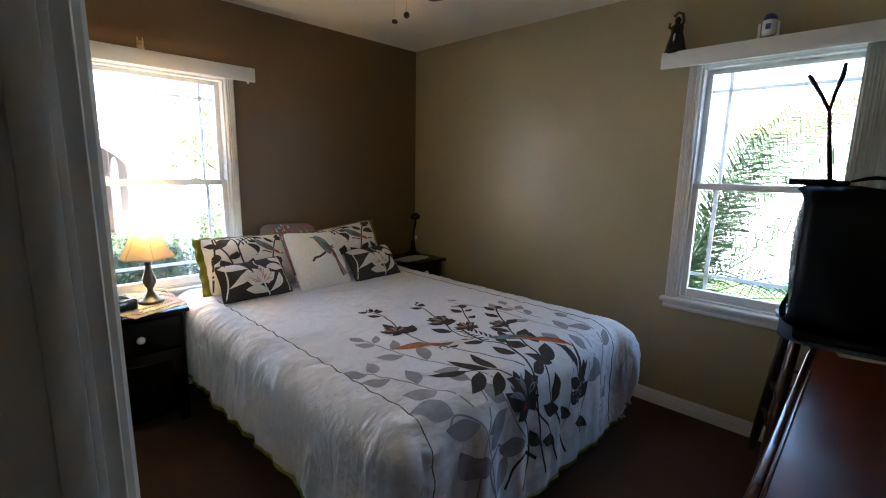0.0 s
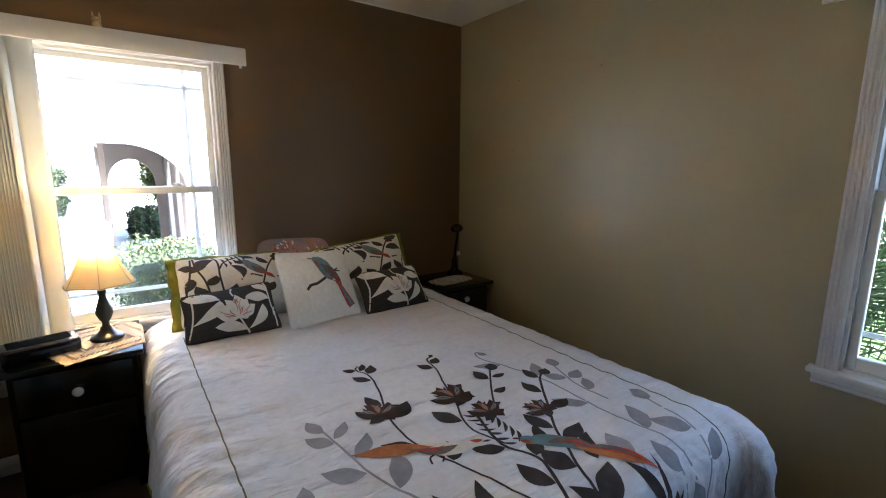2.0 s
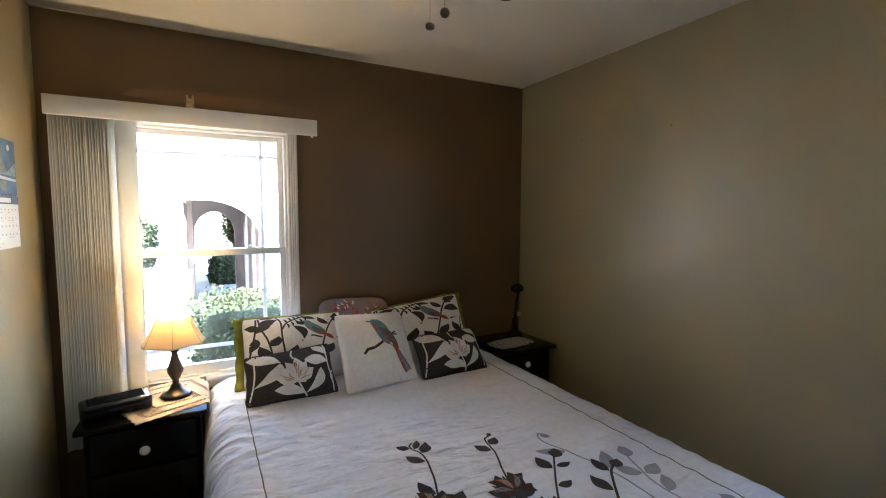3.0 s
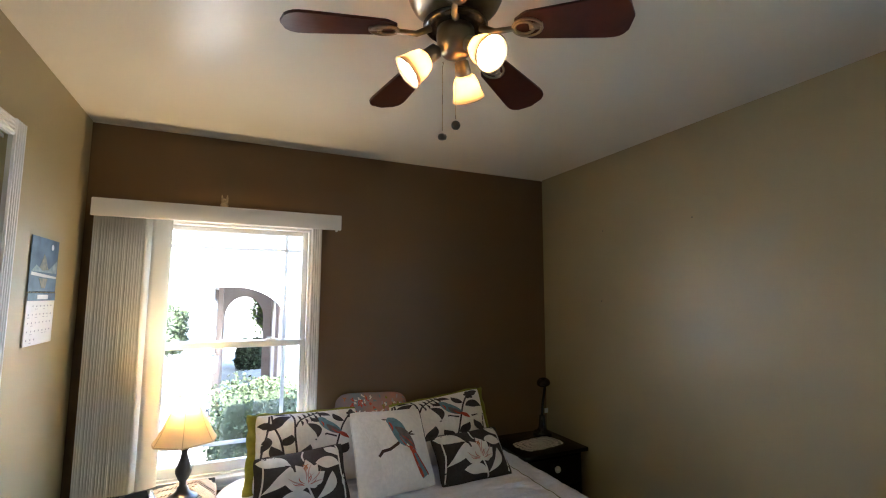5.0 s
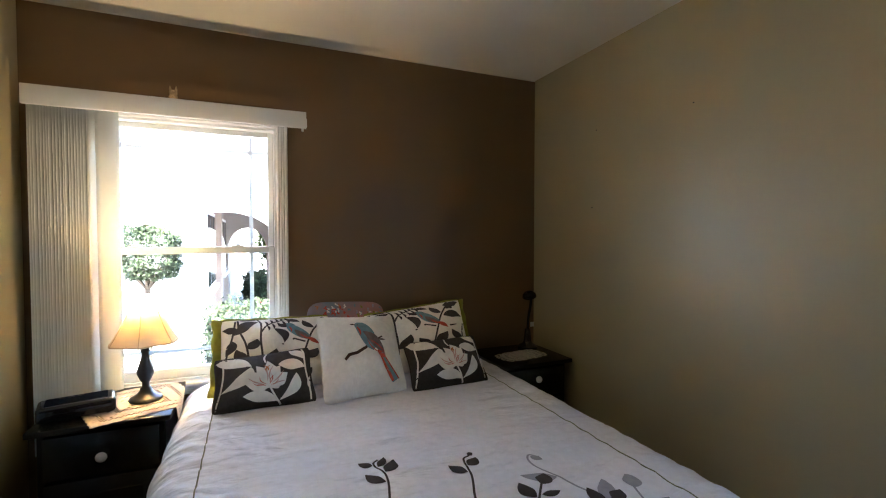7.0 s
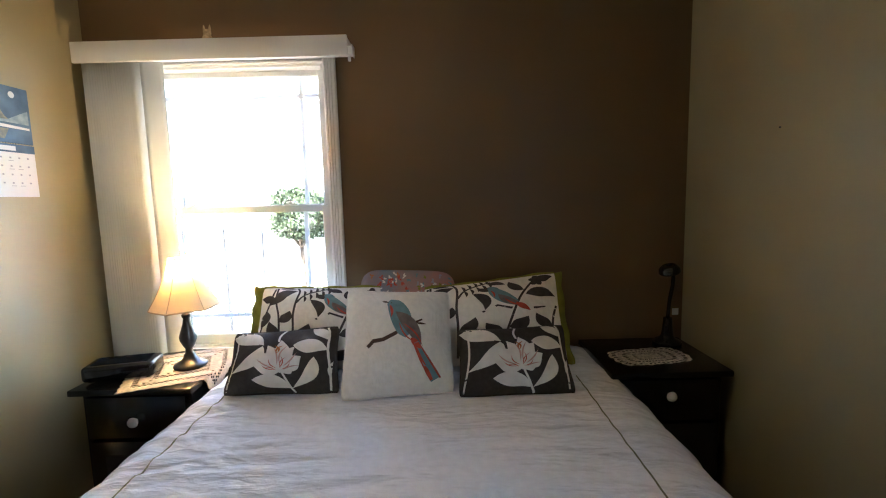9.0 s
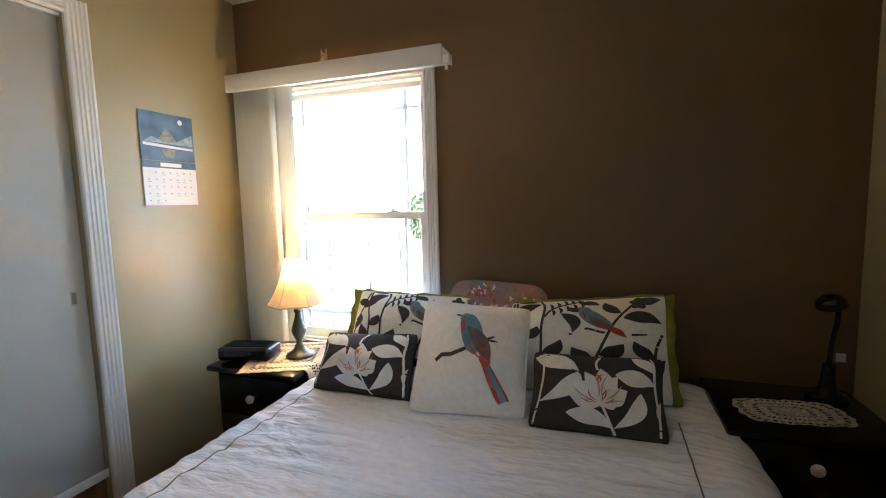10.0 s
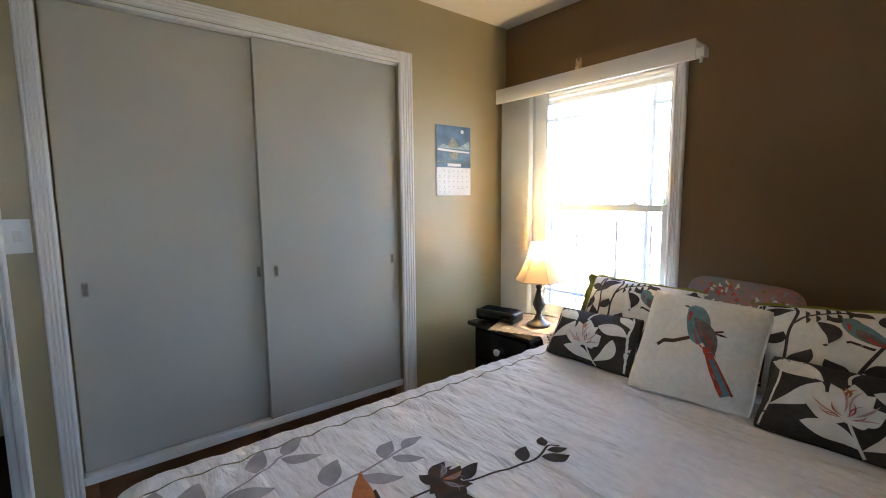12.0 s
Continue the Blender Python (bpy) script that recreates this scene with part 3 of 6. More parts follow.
def bed():
    e = thing("bed", (-1.9, 1.76, 0), "made queen bed with a white floral comforter over dark frame", "bed")
    e.matrix_world = Matrix.Identity(4)
    part("box_spring", box_bm(-2.93, -0.93, 1.03, 2.49, 0.20, 0.36, bevel=0.03, seg=3), CHARC, e, "dark fabric box spring")
    part("mattress", box_bm(-2.93, -0.93, 1.02, 2.50, 0.362, 0.62, bevel=0.06, seg=4), COTTON, e, "white mattress")
    for x in (-2.75, -1.95, -1.15):
        for y in (1.10, 2.42):
            part("leg", box_bm(x - 0.03, x + 0.03, y - 0.03, y + 0.03, 0.0, 0.20, bevel=0.006), STOOLW, e)
    part("rail", box_bm(-2.93, -0.95, 1.035, 1.065, 0.14, 0.20, bevel=0.004), STOOLW, e)
    part("rail", box_bm(-2.93, -0.95, 2.455, 2.485, 0.14, 0.20, bevel=0.004), STOOLW, e)
    bm = bmesh.new()
    arc = BR * math.pi / 2
    NA, NB = 190, 150
    a0, a1 = -2.90, BX1 + arc + HANG_F - BR
    b0, b1 = BY0 - arc - HANG_S + BR, BY1 + arc + HANG_S - BR

    def clampd(a, b):
        ix, iy = min(a, BX1), min(max(b, BY0), BY1)
        ex, ey = a - ix, b - iy
        d = math.hypot(ex, ey)
        if d < 1e-9:
            return a, b
        cx, cy = abs(ex) / d, abs(ey) / d
        lim = (a1 - BX1) * cx ** 2 + (b1 - BY1) * cy ** 2 + -0.06 * cx * cy * 2
        if ex > 0 and abs(ey) > 0 and d > lim:
            return ix + ex / d * lim, iy + ey / d * lim
        return a, b
    rows = []
    for i in range(NA + 1):
        rows.append([bm.verts.new(sheet(*clampd(a0 + (a1 - a0) * i / NA, b0 + (b1 - b0) * j / NB))) for j in range(NB + 1)])
    for i in range(NA):
        for j in range(NB):
            bm.faces.new((rows[i][j], rows[i + 1][j], rows[i + 1][j + 1], rows[i][j + 1]))
    bmesh.ops.remove_doubles(bm, verts=bm.verts, dist=0.0004)
    cf = part("comforter", bm, QUILT, e, "white quilted comforter with a dark leaf and bird print")
    m = cf.modifiers.new("thick", "SOLIDIFY")
    m.thickness, m.offset = 0.022, -1
    # green edge
    bm = bmesh.new()
    loop = [(a0 + (a1 - a0) * i / 120, b0) for i in range(121)] + [(a1, b0 + (b1 - b0) * j / 100) for j in range(101)] + [(a0 + (a1 - a0) * (120 - i) / 120, b1) for i in range(121)]
    prev = None
    for a, b in loop:
        p = sheet(*clampd(a, b))
        q = p + Vector((0.004 * math.sin(a * 80 + b * 70), 0.004 * math.sin(a * 60 + b * 90), -0.016))
        cur = (bm.verts.new(p + Vector((0, 0, 0.002))), bm.verts.new(q))
        if prev and (prev[0].co - cur[0].co).length > 1e-5:
            bm.faces.new((prev[0], cur[0], cur[1], prev[1]))
        prev = cur
    g = part("trim", bm, LIMEG, e, "lime green ruffled edge")
    g.modifiers.new("thick", "SOLIDIFY").thickness = 0.004
    # piping
    pr = Print(sheet)
    for bb in (1.112, 2.412):
        line = [(-2.55 + (a1 + 2.55 - 0.01) * k / 90, bb) for k in range(91)]
        bmp = bmesh.new()
        tube([sheet(a, b, 0.0) for a, b in line], 0.0024, 6, bm=bmp)
        part("piping", bmp, OLIVE, cf)
    comforter_print(pr)
    pr.done(cf, "print", PMATS)
    return e


def comforter_print(p):
    L = 0.0016

    def sprig(key, stem, leaves, w=0.0035, lift=L):
        """leaves: place along the stem, side, length, width."""
        p.stem(key, stem, w, lift)
        ln = smooth_line([(q[0], q[1], 0) for q in stem], 6)
        for t, side, size, wid in leaves:
            k = min(len(ln) - 2, int(t * (len(ln) - 1)))
            d = (ln[k + 1] - ln[k]).normalized()
            ang = math.atan2(d.y, d.x) + side
            q = ln[k].to_2d()
            tip = q + Vector((math.cos(ang), math.sin(ang))) * size
            p.leaf(key, q + Vector((math.cos(ang), math.sin(ang))) * 0.008, tip, wid * 1.18, 0.08 * (1 if side > 0 else -1), lift)

    def flower(c, r, heading):
        c = Vector(c)
        big = r > 0.1
        for k, da in enumerate((-2.4, -1.65, -1.05, -0.5, 0.0, 0.5, 1.05, 1.65, 2.4)):
            a = heading + da
            d = Vector((math.cos(a), math.sin(a)))
            rr = r * (1.0 if abs(da) < 1.3 else 0.70)
            p.leaf("dark" if big or k % 2 == 0 else "brown", c - d * rr * 0.12, c + d * rr, rr * (0.30 if abs(da) < 1.3 else 0.38), 0.12 * (-1) ** k, L + 0.0005 + 0.00012 * k)
        for k, da in enumerate((-1.15, -0.7, -0.25, 0.25, 0.7, 1.15)):
            a = heading + da
            d = Vector((math.cos(a), math.sin(a)))
            p.leaf(("brown", "taupe", "brown", "orange", "brown", "taupe")[k] if not big else ("taupe", "brown", "teal", "taupe", "brown", "teal")[k], c + d * r * 0.10, c + d * r * 0.84, r * 0.11, 0.14 * (-1) ** k, L + 0.0019 + 0.00012 * k)
            p.leaf("grey", c + d * r * 0.2, c + d * r * 0.80, r * 0.022, 0.30 * (-1) ** k, L + 0.0029 + 0.00012 * k)
        if big:
            p.leaf("red", c - Vector((0.0, 0.01)), c + Vector((0.030, -0.030)), 0.012, 0.1, L + 0.0040)

    pi = math.pi
    # pale shadow plants first
    g = L - 0.0006
    sprig("grey", [(-0.36, 1.43), (-0.55, 1.40), (-0.72, 1.36), (-0.80, 1.26), (-0.76, 1.20)], [(0.25, 0.7, 0.13, 0.030), (0.35, -0.9, 0.16, 0.034), (0.55, 0.6, 0.16, 0.03), (0.75, -0.5, 0.17, 0.04), (0.1, -0.8, 0.15, 0.034)], lift=g)
    sprig("grey", [(-0.86, 1.52), (-1.05, 1.46), (-1.20, 1.40), (-1.35, 1.38), (-1.48, 1.36)], [(0.2, 0.8, 0.12, 0.025), (0.4, -0.8, 0.15, 0.026), (0.55, 0.8, 0.13, 0.026), (0.7, -0.8, 0.13, 0.02), (0.85, 0.6, 0.10, 0.022), (0.98, 0.1, 0.10, 0.018), (0.9, -0.9, 0.10, 0.016)], lift=g)
    sprig("grey", [(-0.80, 1.34), (-0.95, 1.28), (-1.10, 1.22), (-1.20, 1.17)], [(0.3, 0.8, 0.14, 0.034), (0.45, -0.7, 0.13, 0.026), (0.7, 0.7, 0.12, 0.024), (0.95, 0.2, 0.11, 0.022), (0.9, -0.9, 0.12, 0.022)], lift=g)
    sprig("grey", [(-0.62, 2.22), (-0.85, 2.20), (-1.05, 2.16), (-1.25, 2.17), (-1.45, 2.14), (-1.60, 2.09), (-1.66, 2.11), (-1.64, 2.14)], [(0.2, -0.7, 0.14, 0.026), (0.35, 0.8, 0.13, 0.026), (0.5, -0.8, 0.12, 0.022), (0.62, 0.7, 0.12, 0.022), (0.88, -1.2, 0.05, 0.014)], lift=g)
    sprig("grey", [(-1.10, 2.24), (-1.25, 2.24), (-1.40, 2.30)], [(0.6, 0.9, 0.10, 0.022), (0.6, -0.9, 0.10, 0.022), (0.98, 0, 0.08, 0.024), (0.3, -0.7, 0.1, 0.02)], lift=g)
    sprig("grey", [(-0.42, 2.26), (-0.65, 2.28), (-0.85, 2.32), (-1.04, 2.35)], [(0.3, 0.7, 0.14, 0.03), (0.5, -0.7, 0.12, 0.026), (0.7, 0.8, 0.13, 0.03), (0.98, 0, 0.09, 0.026), (0.15, -0.8, 0.13, 0.026)], lift=g)
    sprig("grey", [(-0.5, 1.66), (-0.62, 1.58), (-0.78, 1.50)], [(0.3, 0.8, 0.16, 0.034), (0.7, -0.7, 0.14, 0.03), (0.98, 0.1, 0.14, 0.03)], lift=g)
    sprig("grey", [(-0.40, 1.30), (-0.58, 1.33), (-0.74, 1.40), (-0.92, 1.43)], [(0.3, 0.8, 0.15, 0.034), (0.6, -0.8, 0.14, 0.030), (0.98, 0.2, 0.13, 0.028)], lift=g)
    sprig("grey", [(-0.45, 2.08), (-0.62, 2.14), (-0.80, 2.16)], [(0.4, 0.8, 0.15, 0.034), (0.5, -0.8, 0.13, 0.030), (0.98, 0.3, 0.12, 0.028)], lift=g)
    sprig("grey", [(-0.42, 1.88), (-0.55, 1.96), (-0.70, 1.98), (-0.90, 2.05)], [(0.4, -0.8, 0.14, 0.034), (0.98, 0.2, 0.12, 0.028)], lift=g)
    p.stem("grey", [(-0.42, 1.42), (-0.56, 1.38), (-0.60, 1.46), (-0.55, 1.50)], 0.006, g)
    # dark plant: three main stems rising from the foot
    sprig("dark", [(-0.35, 1.76), (-0.55, 1.72), (-0.72, 1.70), (-0.84, 1.73), (-1.00, 1.80), (-1.12, 1.76), (-1.28, 1.80)], [(0.12, 0.5, 0.13, 0.022), (0.45, -0.9, 0.11, 0.022), (0.60, 0.8, 0.12, 0.026), (0.70, -0.9, 0.10, 0.022), (0.82, 0.8, 0.11, 0.02)], w=0.005)
    sprig("dark", [(-0.35, 1.95), (-0.55, 1.86), (-0.70, 1.80), (-0.88, 1.84), (-1.00, 1.90), (-1.10, 1.96), (-1.22, 2.06), (-1.33, 2.15), (-1.36, 2.19)], [(0.2, -0.6, 0.14, 0.024), (0.35, -0.7, 0.14, 0.032), (0.42, 0.7, 0.12, 0.030), (0.55, -0.8, 0.12, 0.024), (0.62, 0.8, 0.12, 0.022), (0.72, -0.8, 0.10, 0.022), (0.8, 0.8, 0.10, 0.02), (0.97, 0.0, 0.07, 0.02), (0.9, 0.9, 0.09, 0.018)], w=0.0045)
    sprig("dark", [(-0.84, 1.70), (-0.95, 1.66), (-1.08, 1.62), (-1.25, 1.56), (-1.42, 1.56), (-1.58, 1.61), (-1.72, 1.64), (-1.80, 1.62), (-1.83, 1.64)], [(0.30, -0.8, 0.10, 0.022), (0.38, 0.8, 0.11, 0.026), (0.5, -0.8, 0.12, 0.028), (0.57, 0.7, 0.09, 0.018), (0.72, 0.8, 0.09, 0.018), (0.78, -0.8, 0.09, 0.02), (0.86, 0.7, 0.06, 0.014), (0.84, -0.9, 0.07, 0.012)])
    sprig("dark", [(-1.12, 1.77), (-1.25, 1.74), (-1.40, 1.80), (-1.52, 1.84), (-1.62, 1.88), (-1.72, 1.90), (-1.74, 1.93)], [(0.2, 0.8, 0.12, 0.026), (0.32, -0.8, 0.09, 0.022), (0.7, 0.8, 0.08, 0.017), (0.75, -0.7, 0.07, 0.018), (0.95, 0.2, 0.03, 0.009)])
    sprig("dark", [(-1.25, 1.86), (-1.34, 1.92), (-1.44, 2.00), (-1.50, 2.05)], [(0.4, -0.8, 0.07, 0.014), (0.7, 0.8, 0.09, 0.02), (0.98, 0, 0.07, 0.022), (0.75, -0.9, 0.07, 0.012)])
    # big side branch with five long leaves
    p.stem("dark", [(-0.83, 1.60), (-0.885, 1.565), (-0.93, 1.51), (-0.95, 1.46)], 0.0035, L)
    for a, b, w in (((-0.885, 1.575), (-1.05, 1.60), 0.024), ((-0.90, 1.55), (-1.07, 1.48), 0.024), ((-0.95, 1.47), (-1.03, 1.33), 0.022), ((-0.915, 1.50), (-0.84, 1.37), 0.030), ((-0.87, 1.56), (-0.79, 1.46), 0.028)):
        p.leaf("dark", a, b, w, 0.08, L)
    # curled tip, slender blades and roots at the foot
    p.stem("dark", [(-1.16, 1.545), (-1.185, 1.555), (-1.19, 1.580), (-1.17, 1.590), (-1.155, 1.575)], 0.0028, L)
    p.stem("dark", [(-0.35, 1.60), (-0.46, 1.66), (-0.58, 1.64), (-0.66, 1.60)], 0.005, L)
    p.stem("dark", [(-0.40, 1.50), (-0.47, 1.56), (-0.50, 1.62), (-0.44, 1.70)], 0.007, L)
    p.stem("dark", [(-0.36, 1.86), (-0.52, 1.80), (-0.62, 1.72), (-0.68, 1.68)], 0.004, L)
    for a, b, w in (((-0.60, 1.86), (-0.66, 1.74), 0.030), ((-0.80, 1.86), (-0.90, 1.78), 0.026), ((-0.92, 1.93), (-1.02, 2.01), 0.026), ((-0.52, 1.98), (-0.60, 1.88), 0.026),
                    ((-0.46, 2.02), (-0.40, 2.14), 0.026), ((-0.58, 2.08), (-0.74, 2.13), 0.020), ((-1.04, 1.88), (-1.14, 1.91), 0.020), ((-0.50, 1.74), (-0.44, 1.84), 0.028)):
        p.leaf("dark", a, b, w, 0.1, L + 0.0003)
    p.leaf("dark", (-0.52, 2.05), (-0.86, 2.085), 0.017, 0.05, L + 0.0004)
    # low small tree at the foot
    sprig("dark", [(-0.38, 2.09), (-0.50, 2.06), (-0.62, 2.05), (-0.74, 2.02)], [(0.5, 0.8, 0.11, 0.028), (0.5, -0.9, 0.11, 0.028), (0.75, 0.7, 0.10, 0.024), (0.75, -0.7, 0.12, 0.024), (0.98, 0, 0.16, 0.018)])
    # short dashes of a fern
    for k in range(7):
        x = -1.10 - 0.03 * k
        p.leaf("dark", (x, 1.80), (x - 0.03, 1.765 - 0.01 * (k % 2)), 0.006, 0.1, L)
        p.leaf("dark", (x, 1.81), (x - 0.05, 1.845), 0.006, -0.1, L)
    flower((-0.72, 1.625), 0.125, pi)
    flower((-1.46, 1.545), 0.085, pi - 0.3)
    flower((-1.41, 1.815), 0.095, pi + 0.2)
    flower((-1.27, 1.845), 0.075, pi - 0.2)
    flower((-1.18, 2.00), 0.070, pi + 0.3)
    # two birds
    for h, d, body in (((-1.17, 1.70), Vector((-0.13, -0.27)).normalized(), "white"), ((-1.09, 1.84), Vector((0.23, 0.19)).normalized(), "teal")):
        h = Vector(h)
        n_ = Vector((-d.y, d.x))
        p.leaf(body, h - d * 0.005, h + d * 0.17, 0.030, 0.08, L + 0.0010, blunt=True)
        p.leaf(body, h - d * 0.030 - n_ * 0.004, h + d * 0.030, 0.019, 0.0, L + 0.0012, blunt=True)
        p.leaf("brown", h - d * 0.050 - n_ * 0.006, h - d * 0.022 - n_ * 0.004, 0.005, 0.0, L + 0.0015)
        p.leaf("red", h - d * 0.026 - n_ * 0.012, h + d * 0.012 - n_ * 0.016, 0.008, 0.1, L + 0.0016)
        p.leaf("orange" if body == "white" else "red", h + d * 0.12, h + d * 0.36, 0.020, 0.04, L + 0.0014)
        p.leaf("orange", h + d * 0.13, h + d * 0.33, 0.014, -0.07, L + 0.0018)
        p.leaf("orange" if body == "white" else "taupe", h + d * 0.14, h + d * 0.30, 0.010, 0.12, L + 0.0020)
        p.leaf("taupe", h + d * 0.05, h + d * 0.20, 0.017, 0.16, L + 0.0022)
        p.leaf("red", h + d * 0.09, h + d * 0.19, 0.006, 0.2, L + 0.0028)


BED = bed()


# ---- pillows ----
def pillow(name, corners, thick, material, label, category="pillow", flange=None, pipe=None, pinch=0.0, seed=1, design=None, top_dip=0.0, rounded=0.0):
    """corners: bottom-left, bottom-right, top-left, top-right of the front's plane, as seen from the foot."""
    bl, br, tl, tr = [Vector(c) for c in corners]
    nrm = (br - bl).cross(tl - bl).normalized()
    if nrm.x < 0:
        nrm = -nrm

    def at(u, v, lift=0.0, side=1):
        # pull the edges between the corners in a little
        uu = u + pinch * (0.5 - u) * 2 * (0.5 * (1 - (2 * v - 1) ** 2))
        vv = v + pinch * (0.5 - v) * 2 * (0.5 * (1 - (2 * u - 1) ** 2)) - (top_dip * math.sin(math.pi * u) * v)
        cc = abs(2 * u - 1) ** 5 * abs(2 * v - 1) ** 5 * rounded
        uu += cc * (0.5 - u)
        vv += cc * (0.5 - v)
        base = bl * (1 - uu) * (1 - vv) + br * uu * (1 - vv) + tl * (1 - uu) * vv + tr * uu * vv
        s = max(0.0, (1 - (2 * u - 1) ** 2)) * max(0.0, (1 - (2 * v - 1) ** 2))
        h = thick * 0.5 * (0.45 * s ** 0.4 + 0.55 * s)
        edge = min(u, 1 - u, v, 1 - v)
        wr = (0.014 * noise.noise((u * 3 + seed, v * 3, seed)) + 0.006 * noise.noise((u * 9 + seed, v * 6, seed))) * min(1, s * 5) + 0.0030 * math.sin(v * 70 + seed) * max(0.0, 1 - min(u, 1 - u) / 0.14) * min(1.0, min(u, 1 - u) * 30) + 0.0025 * math.sin(u * 80 + seed) * max(0.0, 1 - (1 - v) / 0.16) * min(1.0, (1 - v) * 30) * 0.6
        return base + nrm * (side * h + (wr if side > 0 else 0) + lift)

    root = thing(name, bl, label, category)
    root.matrix_world = Matrix.Identity(4)
    bm = bmesh.new()
    n = 30
    grid = {}
    for s in (1, -1):
        for i in range(n + 1):
            for j in range(n + 1):
                if s == -1 and (i in (0, n) or j in (0, n)):
                    grid[s, i, j] = grid[1, i, j]
                    continue
                u = 0.5 - 0.5 * math.cos(math.pi * i / n)
                v = 0.5 - 0.5 * math.cos(math.pi * j / n)
                grid[s, i, j] = bm.verts.new(at(u, v, 0, s))
        for i in range(n):
            for j in range(n):
                q = [grid[s, i, j], grid[s, i + 1, j], grid[s, i + 1, j + 1], grid[s, i, j + 1]]
                bm.faces.new(q if s == 1 else q[::-1])
    bmesh.ops.recalc_face_normals(bm, faces=bm.faces)
    part("cover", bm, material, root)
    if pipe:
        ring = [(k / 20, 0) for k in range(20)] + [(1, k / 20) for k in range(20)] + [(1 - k / 20, 1) for k in range(20)] + [(0, 1 - k / 20) for k in range(21)]
        part("piping", tube([at(u, v) for u, v in ring], 0.004, 6), pipe, root)
    if flange:
        side, w = flange
        bm = bmesh.new()
        rows = []
        for k in range(41):
            v = -0.01 + 1.05 * k / 40
            u0 = 0.0 if side < 0 else 1.0
            p = at(u0, min(max(v, 0), 1))
            du = (br - bl).normalized() * side
            q = p + du * (w * 0.85 + 0.004 * math.sin(k * 0.55)) + nrm * (0.006 * math.sin(k * 0.7) - 0.01) + Vector((0, 0, 0.02 * (v - 0.5)))
            mid = (p + q) / 2 + nrm * 0.008 * math.sin(k * 0.7 + 1)
            rows.append([bm.verts.new(x) for x in (p - du * 0.012, mid, q)])
        for a, b in zip(rows, rows[1:]):
            for c in range(2):
                bm.faces.new((a[c], a[c + 1], b[c + 1], b[c]))
        f = part("flange", bm, LIMEG, root, "lime green fabric flange")
        f.modifiers.new("thick", "SOLIDIFY").thickness = 0.004
        bm = bmesh.new()
        rows = []
        for k in range(31):
            u = k / 30
            p = at(u, 1.0)
            q = p + Vector((-0.012, 0, 0.005 + 0.003 * math.sin(k * 0.8)))
            rows.append([bm.verts.new(p - Vector((0, 0, 0.004))), bm.verts.new(q)])
        for a, b in zip(rows, rows[1:]):
            bm.faces.new((a[0], a[1], b[1], b[0]))
        f = part("flange", bm, LIMEG, root)
        f.modifiers.new("thick", "SOLIDIFY").thickness = 0.004
    if design:
        pr = Print(at)
        design(pr)
        pr.done(root, "print", PMATS, joined=design is quilt_design)
    return root


